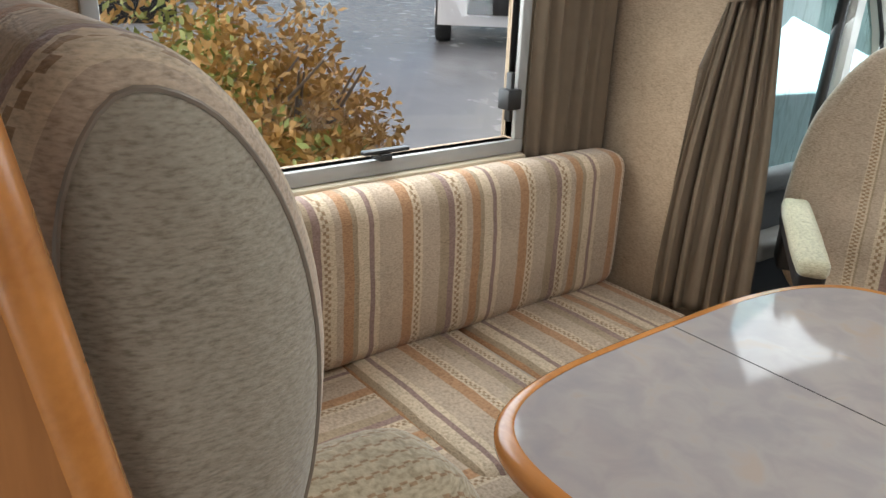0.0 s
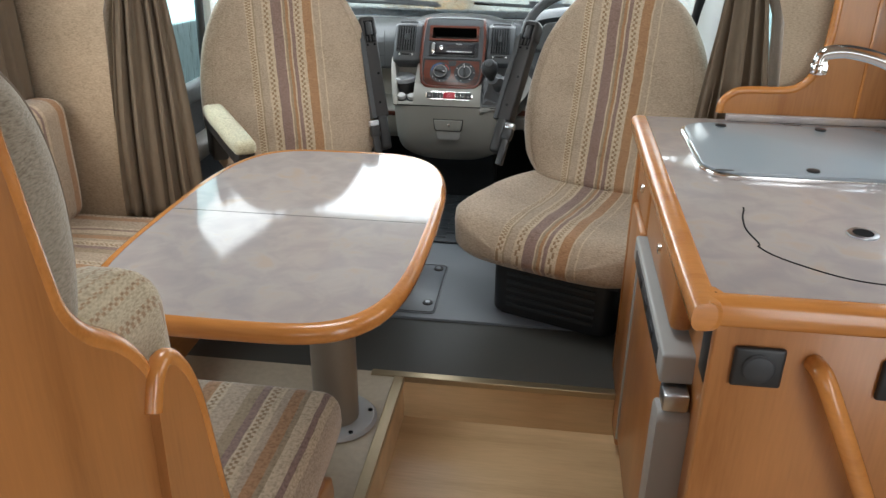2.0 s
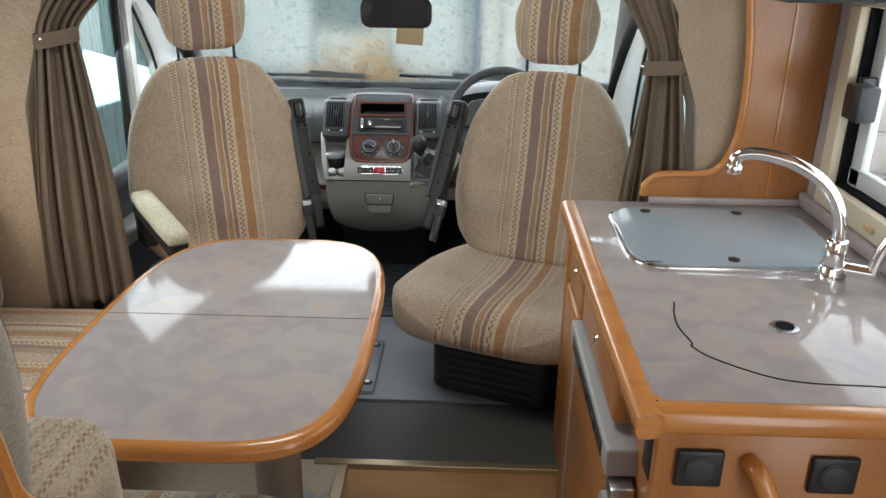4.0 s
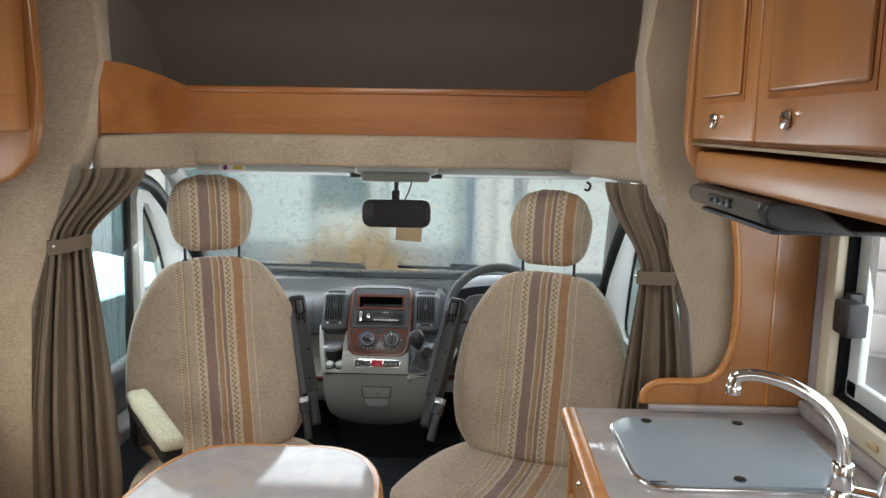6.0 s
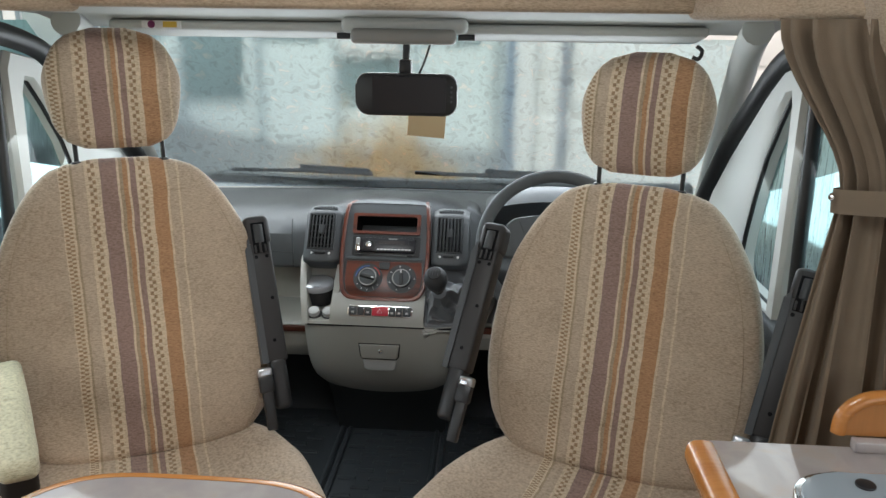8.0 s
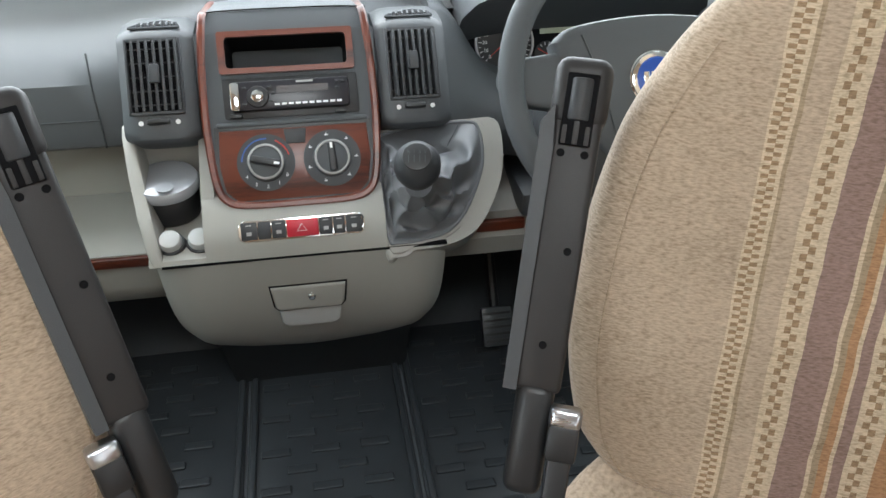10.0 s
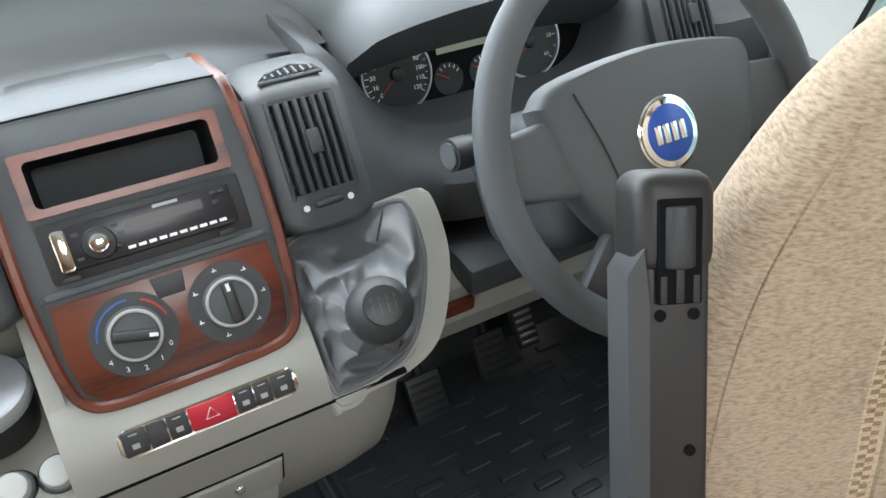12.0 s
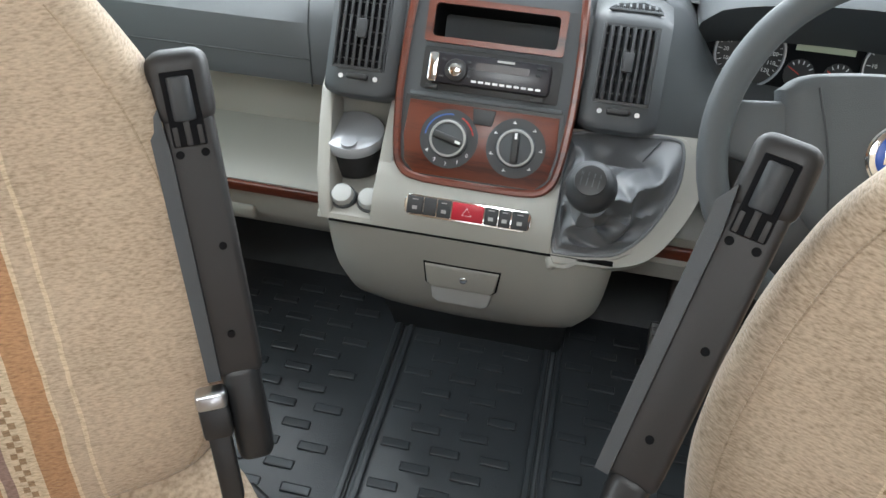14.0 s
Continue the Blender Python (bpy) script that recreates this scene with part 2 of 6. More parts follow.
def fabric(name, across=None, along=None, stops=None, dots=(), period=0.0, base=BEIGE, pitch=0.015, weave=1.0):
    """Woven cloth: optional stripes across one object axis, with bands of small checks. stops: (metres, colour)."""
    m = bpy.data.materials.new(name)
    m.use_nodes = True
    nt = m.node_tree
    L, N = nt.links, nt.nodes
    b = N["Principled BSDF"]
    b.inputs["Roughness"].default_value = 0.92
    b.inputs["Sheen Weight"].default_value = 0.35
    b.inputs["Sheen Roughness"].default_value = 0.4
    b.inputs["Specular IOR Level"].default_value = 0.2
    tc = N.new("ShaderNodeTexCoord")
    sep = N.new("ShaderNodeSeparateXYZ")
    L.new(tc.outputs["Object"], sep.inputs[0])

    def mth(op, a, bb=None, c=None):
        n = N.new("ShaderNodeMath")
        n.operation = op
        for i, v in enumerate((a, bb, c)):
            if v is None:
                continue
            if isinstance(v, (int, float)):
                n.inputs[i].default_value = v
            else:
                L.new(v, n.inputs[i])
        return n.outputs[0]
    col = None
    if across:
        u = sep.outputs["XYZ".index(across.upper())]
        v = sep.outputs["XYZ".index(along.upper())]
        wob = N.new("ShaderNodeTexNoise")
        wob.inputs["Scale"].default_value = 14
        L.new(tc.outputs["Object"], wob.inputs["Vector"])
        u = mth("ADD", u, mth("MULTIPLY", mth("SUBTRACT", wob.outputs[0], 0.5), 0.007))
        lo = stops[0][0]
        span = period if period else stops[-1][0] - lo
        f = mth("DIVIDE", mth("SUBTRACT", u, lo), span)
        f = mth("FRACT", f) if period else mth("MINIMUM", mth("MAXIMUM", f, 0.0), 1.0)
        r = ramp(nt, [(min(1, max(0, (s - lo) / span)), c) for s, c in stops], "CONSTANT")
        L.new(f, r.inputs[0])
        col = r.outputs[0]
        for d0, w, *own in dots:
            a0, a1 = (d0 - lo) / span, (d0 + w - lo) / span
            half = mth("GREATER_THAN", f, (a0 + a1) / 2)
            inb = mth("MULTIPLY", mth("GREATER_THAN", f, a0), mth("LESS_THAN", f, a1))
            ph = mth("FRACT", mth("ADD", mth("DIVIDE", v, own[0] if own else pitch), mth("MULTIPLY", half, 0.5)))
            chk = mth("MULTIPLY", inb, mth("GREATER_THAN", ph, 0.5))
            mx = N.new("ShaderNodeMix")
            mx.data_type = "RGBA"
            L.new(chk, mx.inputs[0])
            L.new(col, mx.inputs[6])
            mx.inputs[7].default_value = (0.33, 0.225, 0.14, 1)
            col = mx.outputs[2]
    # chenille streaks and patches
    mp = N.new("ShaderNodeMapping")
    mp.inputs["Scale"].default_value = (150, 150, 520)
    L.new(tc.outputs["Object"], mp.inputs[0])
    st = N.new("ShaderNodeTexNoise")
    st.inputs["Scale"].default_value, st.inputs["Detail"].default_value = 1.0, 3
    L.new(mp.outputs[0], st.inputs["Vector"])
    pa = N.new("ShaderNodeTexNoise")
    pa.inputs["Scale"].default_value, pa.inputs["Detail"].default_value = 6, 4
    L.new(tc.outputs["Object"], pa.inputs["Vector"])
    sh = mth("ADD", mth("MULTIPLY", st.outputs[0], 0.75 * weave), mth("MULTIPLY", pa.outputs[0], 0.3))
    r2 = ramp(nt, [(0.32, (0.60, 0.57, 0.52)), (0.52, (0.98, 0.97, 0.95)), (0.74, (1.25, 1.24, 1.22))])
    L.new(sh, r2.inputs[0])
    mu = N.new("ShaderNodeMix")
    mu.data_type, mu.blend_type = "RGBA", "MULTIPLY"
    mu.inputs[0].default_value = 1.0
    if col:
        L.new(col, mu.inputs[6])
    else:
        mu.inputs[6].default_value = (*base, 1)
    L.new(r2.outputs[0], mu.inputs[7])
    L.new(mu.outputs[2], b.inputs["Base Color"])
    bp = N.new("ShaderNodeBump")
    bp.inputs["Strength"].default_value, bp.inputs["Distance"].default_value = 0.6, 0.0025
    L.new(st.outputs[0], bp.inputs["Height"])
    L.new(bp.outputs[0], b.inputs["Normal"])
    return m


def glass(name, tint, streak=0.0, scale=(20, 20, 4), film=0.0, soften=0.4):
    """Clear glass; streak: how far running water darkens it in uneven runs; film: a thin milky film of drops."""
    m = bpy.data.materials.new(name)
    m.use_nodes = True
    nt = m.node_tree
    N, L = nt.nodes, nt.links
    N.remove(N["Principled BSDF"])
    tr = N.new("ShaderNodeBsdfTransparent")
    tr.inputs["Color"].default_value = (*tint, 1)
    gl = N.new("ShaderNodeBsdfGlossy")
    gl.inputs["Roughness"].default_value = 0.02
    lw = N.new("ShaderNodeLayerWeight")
    pw = N.new("ShaderNodeMath")
    pw.operation = "POWER"
    L.new(lw.outputs["Facing"], pw.inputs[0])
    pw.inputs[1].default_value = 4.0
    fr = N.new("ShaderNodeMath")
    fr.operation = "MULTIPLY_ADD"
    L.new(pw.outputs[0], fr.inputs[0])
    fr.inputs[1].default_value, fr.inputs[2].default_value = 0.35, 0.03
    mx = N.new("ShaderNodeMixShader")
    L.new(fr.outputs[0], mx.inputs[0])
    L.new(tr.outputs[0], mx.inputs[1])
    L.new(gl.outputs[0], mx.inputs[2])
    last = mx.outputs[0]
    if streak:
        tc = N.new("ShaderNodeTexCoord")
        mp = N.new("ShaderNodeMapping")
        mp.inputs["Scale"].default_value = scale
        L.new(tc.outputs["Object"], mp.inputs[0])
        nz = N.new("ShaderNodeTexNoise")
        nz.inputs["Scale"].default_value, nz.inputs["Detail"].default_value, nz.inputs["Distortion"].default_value = 1, 4, 0.9
        L.new(mp.outputs[0], nz.inputs["Vector"])
        r = ramp(nt, [(0.33, tuple(c * (1 - streak) for c in tint)), (0.48, tint), (0.60, tuple(c * (1 - 0.4 * streak) for c in tint)), (0.72, tuple(min(1, c * (1 + streak)) for c in tint))])
        L.new(nz.outputs[0], r.inputs[0])
        # the water film bends and softens what lies beyond
        rf = N.new("ShaderNodeBsdfRefraction")
        rf.inputs["IOR"].default_value = 1.03
        rf.inputs["Roughness"].default_value = soften
        L.new(r.outputs[0], rf.inputs["Color"])
        bp = N.new("ShaderNodeBump")
        bp.inputs["Strength"].default_value, bp.inputs["Distance"].default_value = 0.38, 0.012
        L.new(nz.outputs[0], bp.inputs["Height"])
        L.new(bp.outputs[0], rf.inputs["Normal"])
        L.new(rf.outputs[0], mx.inputs[1])
        df = N.new("ShaderNodeBsdfTranslucent")
        df.inputs["Color"].default_value = (0.85, 0.95, 0.96, 1)
        n2 = N.new("ShaderNodeMath")
        n2.operation = "MULTIPLY"
        L.new(nz.outputs[0], n2.inputs[0])
        n2.inputs[1].default_value = film * 2
        m2 = N.new("ShaderNodeMixShader")
        L.new(n2.outputs[0], m2.inputs[0])
        L.new(last, m2.inputs[1])
        L.new(df.outputs[0], m2.inputs[2])
        last = m2.outputs[0]
    L.new(last, N["Material Output"].inputs[0])
    return m


ORANGE = (0.41, 0.17, 0.052)
M = {}
M["wood_z"] = wood("cherry_veneer_upright", ORANGE, (0.30, 0.112, 0.03), "z")
M["wood_y"] = wood("cherry_veneer_long", ORANGE, (0.30, 0.112, 0.03), "y")
M["wood_x"] = wood("cherry_veneer_wide", (0.36, 0.13, 0.035), (0.25, 0.08, 0.018), "x")
M["edge"] = wood("beech_edging", (0.55, 0.22, 0.055), (0.42, 0.15, 0.032), "x", coat=0.5, rough=0.25)
M["burr"] = wood("burr_trim", (0.115, 0.024, 0.010), (0.028, 0.006, 0.003), "x", coat=0.08, rough=0.32, scale=14)
M["floor_wood"] = wood("pale_vinyl_floor", (0.58, 0.40, 0.22), (0.46, 0.31, 0.16), "x", coat=0.1, rough=0.4)
M["lam"] = None
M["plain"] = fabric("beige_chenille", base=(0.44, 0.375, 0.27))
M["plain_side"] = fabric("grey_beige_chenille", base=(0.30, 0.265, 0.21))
M["padded"] = fabric("padded_wall_cloth", base=(0.41, 0.318, 0.23))
M["curtain"] = mat("brown_curtain", (0.16, 0.118, 0.08), 0.9, var=0.15, scale=30, bump=0.3, bscale=600)
SEAT_STOPS = [(-0.30, BEIGE), (-0.128, CREAM), (-0.104, TAN), (-0.100, BEIGE), (-0.076, CREAM), (-0.046, MAUVE), (-0.014, CREAM), (-0.008, TAN),
              (0.0, RUST), (0.008, CREAM), (0.013, MAUVE), (0.024, CREAM), (0.054, RUST), (0.086, CREAM), (0.091, BEIGE), (0.110, CREAM), (0.114, BEIGE), (0.30, BEIGE)]
SEAT_DOTS = [(-0.068, 0.014), (0.032, 0.014), (-0.124, 0.016, .009)]
M["seat"] = fabric("striped_seat_cloth", "x", "z", SEAT_STOPS, SEAT_DOTS, pitch=.016)
M["seat_flat"] = fabric("striped_cushion_cloth", "x", "y", SEAT_STOPS, SEAT_DOTS, pitch=.016)
SOFA_STOPS = [(0.0, BEIGE), (0.03, RUST), (0.058, CREAM), (0.082, BEIGE), (0.13, TAN), (0.155, MAUVE), (0.172, CREAM), (0.205, BEIGE), (0.222, RUST), (0.246, TAN), (0.258, CREAM), (0.285, MAUVE), (0.297, CREAM), (0.31, BEIGE), (0.34, BEIGE)]
SOFA_DOTS = [(0.178, 0.014), (0.064, 0.012)]
M["sofa_y"] = fabric("striped_sofa_cloth_upright", "y", "z", SOFA_STOPS, SOFA_DOTS, period=0.34)
M["sofa_seat"] = fabric("striped_sofa_cloth_flat", "y", "x", SOFA_STOPS, SOFA_DOTS, period=0.34)
M["bench_x"] = fabric("striped_bench_cloth", "x", "y", SOFA_STOPS, SOFA_DOTS, period=0.34)
M["bench_back"] = fabric("striped_bench_back_cloth", "x", "z", SOFA_STOPS, SOFA_DOTS, period=0.34)
M["dotted"] = fabric("dotted_bench_cloth", "x", "y", [(0.0, (.46, .39, .28)), (.014, (.46, .39, .28)), (.016, (.46, .39, .28))], [(.005, .005)], period=.016, pitch=.013)
M["grey"] = mat("dash_grey_plastic", (0.080, 0.086, 0.092), 0.55, var=0.06, scale=4, bump=0.25, bscale=900, spec=0.3)
M["grey_dark"] = mat("dash_dark_plastic", (0.030, 0.032, 0.035), 0.48, var=0.08, scale=5, bump=0.2, bscale=900)
M["light_grey"] = mat("dash_pale_plastic", (0.285, 0.275, 0.25), 0.5, var=0.05, scale=3, bump=0.15, bscale=900)
M["black"] = mat("black_plastic", (0.016, 0.016, 0.017), 0.42, var=0.15, scale=10, bump=0.1, bscale=700)
M["arm_black"] = mat("armrest_dark_plastic", (0.019, 0.017, 0.017), 0.5, var=0.12, scale=10, bump=0.1, bscale=700)
# near black: real black parts, and shade painted into openings and wells
M["black_and_shade"] = mat("black_and_painted_shade", (0.004, 0.004, 0.005), 0.8, var=0.1, spec=0.15)
M["vent_grey"] = mat("vent_charcoal_plastic", (0.052, 0.056, 0.061), 0.45, var=0.08, scale=5, bump=0.2, bscale=900)
M["rubber"] = mat("rubber_mat", (0.042, 0.047, 0.053), 0.34, var=0.25, scale=12, bump=0.2, bscale=400)
M["cabfloor"] = mat("grey_cab_floor", (0.165, 0.18, 0.20), 0.4, var=0.12, scale=9, bump=0.1)
M["strip"] = mat("dark_vinyl_step", (0.058, 0.056, 0.05), 0.55, var=0.15, scale=9)
M["lino"] = mat("pale_speckled_lino", (0.42, 0.35, 0.26), 0.5, var=0.18, scale=60)
M["white"] = mat("white_trim", (0.62, 0.64, 0.62), 0.5, var=0.04, scale=3)
M["headliner"] = mat("headliner_grey", (0.52, 0.53, 0.51), 0.8, var=0.05, scale=20, bump=0.2, bscale=500)
M["ceiling"] = mat("ceiling_board", (0.50, 0.45, 0.38), 0.7, var=0.05, scale=3, bump=0.05)
M["chrome"] = mat("chrome", (0.82, 0.82, 0.82), 0.1, metal=1.0, var=0.04)
M["steel"] = mat("brushed_steel", (0.55, 0.57, 0.60), 0.3, metal=1.0, var=0.06, scale=4, stretch=(1, 20, 1))
M["alu"] = mat("aluminium_trim", (0.38, 0.30, 0.19), 0.38, metal=0.8, var=0.1)
M["cream"] = mat("cream_plastic", (0.60, 0.52, 0.38), 0.5, var=0.05)
M["leg"] = mat("taupe_paint", (0.22, 0.18, 0.14), 0.4, var=0.08, metal=0.2)
M["leather"] = mat("grey_leather", (0.125, 0.13, 0.138), 0.38, var=0.12, scale=20, bump=0.06, bscale=300)
M["fridge"] = mat("grey_fridge_plastic", (0.34, 0.34, 0.33), 0.45, var=0.06)
M["red"] = mat("red_button", (0.45, 0.012, 0.03), 0.4, var=0.05)
M["blue"] = mat("blue_enamel", (0.012, 0.07, 0.36), 0.3, var=0.05)
M["print_white"] = mat("white_print", (0.75, 0.75, 0.75), 0.5, var=0.02)
M["print_blue"] = mat("blue_print", (0.03, 0.10, 0.35), 0.5, var=0.02)
M["print_red"] = mat("red_print", (0.5, 0.03, 0.02), 0.5, var=0.02)
M["lcd"] = mat("lcd_glass", (0.42, 0.46, 0.34), 0.3, var=0.04)
M["cup"] = mat("satin_grey_lid", (0.34, 0.35, 0.37), 0.38, var=0.08, metal=0.3)
M["screen"] = mat("mirror_screen", (0.012, 0.011, 0.015), 0.3, var=0.1)
M["card"] = mat("kraft_card", (0.50, 0.36, 0.20), 0.8, var=0.1)
M["handgrip"] = fabric("cream_armrest_cloth", base=(0.56, 0.53, 0.38))
M["windscreen"] = glass("wet_windscreen", (0.78, 0.95, 1.0), 0.22, (34, 34, 3.0), 0.08, 0.3)
M["sideglass"] = glass("wet_door_glass", (0.40, 0.63, 0.66), 0.2, (40, 40, 10), 0.03, 0.5)
M["pane"] = glass("acrylic_pane", (0.96, 0.97, 0.98))
M["asphalt"] = mat("wet_asphalt", (0.24, 0.245, 0.25), 0.25, var=0.2, scale=3, bump=0.3, bscale=60)
M["clad"] = mat("white_cladding", (0.78, 0.80, 0.80), 0.5, var=0.04, scale=1)
M["clad_grey"] = mat("blue_grey_cladding", (0.30, 0.33, 0.38), 0.5, var=0.05, scale=1)
M["carpaint"] = mat("white_car_paint", (0.78, 0.79, 0.80), 0.25, var=0.03, coat=0.6)
M["carglass"] = mat("dark_car_glass", (0.03, 0.035, 0.04), 0.08, var=0.1)
M["tyre"] = mat("tyre_rubber", (0.02, 0.02, 0.02), 0.8, var=0.2)
M["leaf_g"] = mat("green_leaves", (0.30, 0.36, 0.10), 0.6, var=0.4, scale=6)
M["leaf_o"] = mat("orange_leaves", (0.55, 0.34, 0.11), 0.6, var=0.4, scale=6)


def laminate():
    m = mat("marbled_laminate", (0.36, 0.30, 0.28), 0.2, var=0.0)
    nt = m.node_tree
    b = nt.nodes["Principled BSDF"]
    tc = nt.nodes.new("ShaderNodeTexCoord")
    n1 = nt.nodes.new("ShaderNodeTexNoise")
    n1.inputs["Scale"].default_value, n1.inputs["Detail"].default_value, n1.inputs["Distortion"].default_value = 15, 8, 0.5
    nt.links.new(tc.outputs["Object"], n1.inputs["Vector"])
    r = ramp(nt, [(0.30, (0.33, 0.295, 0.295)), (0.45, (0.365, 0.32, 0.31)), (0.58, (0.40, 0.355, 0.335)), (0.70, (0.42, 0.34, 0.29))])
    nt.links.new(n1.outputs[0], r.inputs[0])
    nt.links.new(r.outputs[0], b.inputs["Base Color"])
    b.inputs["Roughness"].default_value = 0.17
    for l in [l for l in nt.links if l.to_socket == b.inputs["Roughness"]]:
        nt.links.remove(l)
    b.inputs["Roughness"].default_value = 0.07
    return m


M["lam"] = laminate()


# ---- large structure ----
def structure(name, bm, material, label, category, smooth=False, parent=None):
    ob = part(name, bm, material, parent, "", smooth)
    return tagged(ob, label, category, kind="structure")


LX, RX, YB, ZC = -1.20, 1.20, -4.0, 2.10
FZ, AZ = 0.218, 0.085     # raised floor, sunken aisle


def walls():
    def with_hole(x0, x1, y0, y1, z0, z1, hy0, hy1, hz0, hz1):
        return join(box(x0, x1, y0, hy0, z0, z1), box(x0, x1, hy1, y1, z0, z1), box(x0, x1, hy0, hy1, z0, hz0), box(x0, x1, hy0, hy1, hz1, z1))
    structure("wall_left", with_hole(LX - .04, LX, YB, -.84, -.1, ZC, -2.20, -1.24, .90, 1.55), M["padded"], "beige cloth-covered side wall of the motorhome", "wall")
    structure("wall_right", join(with_hole(RX, RX + .04, -2.7, -.95, -.1, ZC, -2.30, -1.27, 1.02, 1.42), with_hole(RX, RX + .04, YB, -2.7, -.1, ZC, -3.45, -2.85, .10, 1.85)), M["lam"], "grey laminate side wall behind the kitchen", "wall")
    structure("wall_back", box(LX, RX, YB - .04, YB, -.1, ZC), M["padded"], "plain beige rear wall", "wall")
    structure("ceiling", box(LX - .04, RX + .04, YB - .04, -.60, ZC, ZC + .04), M["ceiling"], "pale ceiling board", "ceiling")
    # overcab roof: flat, then sloping down to the nose
    prof = [(-.60, ZC), (-.05, 2.06), (.08, 1.98), (.36, 1.68), (.40, 1.60), (.44, 1.62), (.40, 1.72), (.10, 2.04), (-.05, 2.12), (-.60, ZC + .04)]
    structure("ceiling_overcab", prism(prof, "x", -.93, .98), M["ceiling"], "pale curved ceiling of the overcab", "ceiling", True)
    for s, n in ((-.97, "wall_overcab_left"), (.98, "wall_overcab_right")):
        structure(n, box(s, s + .04, -.85, .44, 1.50, ZC), M["ceiling"], "pale side of the overcab", "wall")
    structure("floor_aisle", box(.03, .64, YB, -1.30, AZ - .04, AZ), M["floor_wood"], "pale wood-look vinyl floor of the sunken aisle", "floor")
    structure("floor_raised", box(LX, .012, YB, -1.298, AZ - .04, FZ), M["lino"], "pale speckled floor under the dinette", "floor")
    structure("floor_right", box(.64, RX, YB, -1.0, AZ - .04, FZ - .02), M["lino"], "floor under the kitchen units", "floor")
    structure("step_riser", join(box(.012, .03, YB, -1.312, AZ - .04, FZ - .012), box(.012, .64, -1.312, -1.298, AZ - .04, FZ - .012)), M["floor_wood"], "wood-look riser round the sunken aisle", "step")
    structure("floor_step_edge", box(LX, RX, -1.298, -1.0, AZ - .04, FZ), M["strip"], "dark vinyl strip of floor", "floor")
    structure("floor_cab", box(-.98, .98, -1.0, .60, AZ - .04, .226), M["cabfloor"], "grey plastic cab floor", "floor")
    structure("trim", join(box(-.06, .62, -1.318, -1.292, FZ - .014, FZ + .004, .002), box(.006, .034, -3.2, -1.318, FZ - .014, FZ + .004, .002)), M["alu"], "worn brass-coloured edge strip of the step", "trim")


walls()


def pillars():
    # padded pillar beside the passenger seat; opening edge flares wide at the foot
    left = [(-1.20, FZ), (-.93, FZ), (-.93, .8), (-.91, 1.1), (-.85, 1.35), (-.745, 1.50), (-.70, 1.60), (-.675, 1.8), (-.67, ZC), (-1.20, ZC)]
    structure("pillar_left", prism(left, "y", -.91, -.83, .025, 3), M["padded"], "padded beige cloth pillar beside the passenger seat", "pillar", True)
    right = [(1.20, .2), (.94, .2), (.935, .9), (.91, 1.15), (.87, 1.33), (.795, 1.46), (.765, 1.58), (.755, 1.8), (.77, ZC), (1.20, ZC)]
    structure("pillar_right", prism(right, "y", -1.10, -.98, .03, 3), M["padded"], "padded beige cloth pillar beside the driver seat", "pillar", True)
    # splash panel with its swept edge
    edge = [(.79, .94), (.793, .965), (.81, .985), (.84, .995), (.93, .998), (.965, 1.01), (.99, 1.04), (1.008, 1.10), (1.012, 1.2), (1.005, 1.32), (.99, 1.42), (.985, 1.55)]
    edge = [tuple(p) for p in smoothpath([(a, b, 0) for a, b in edge], 4)]
    panel = thing("splash_panel", "orange cherry veneer end panel with a swept edge behind the worktop", "panel", kind="structure")
    part("board", prism([(a, b) for a, b, _ in edge] + [(1.198, 1.55), (1.198, .94)], "y", -1.135, -1.118), M["wood_z"], panel)
    part("edging", tube([(a, -1.127, b) for a, b, _ in edge], .0105, 10), M["edge"], panel, "rounded beech edging")
    part("strip", box(1.095, 1.101, -1.139, -1.1355, .94, 1.5), M["edge"], panel)


pillars()


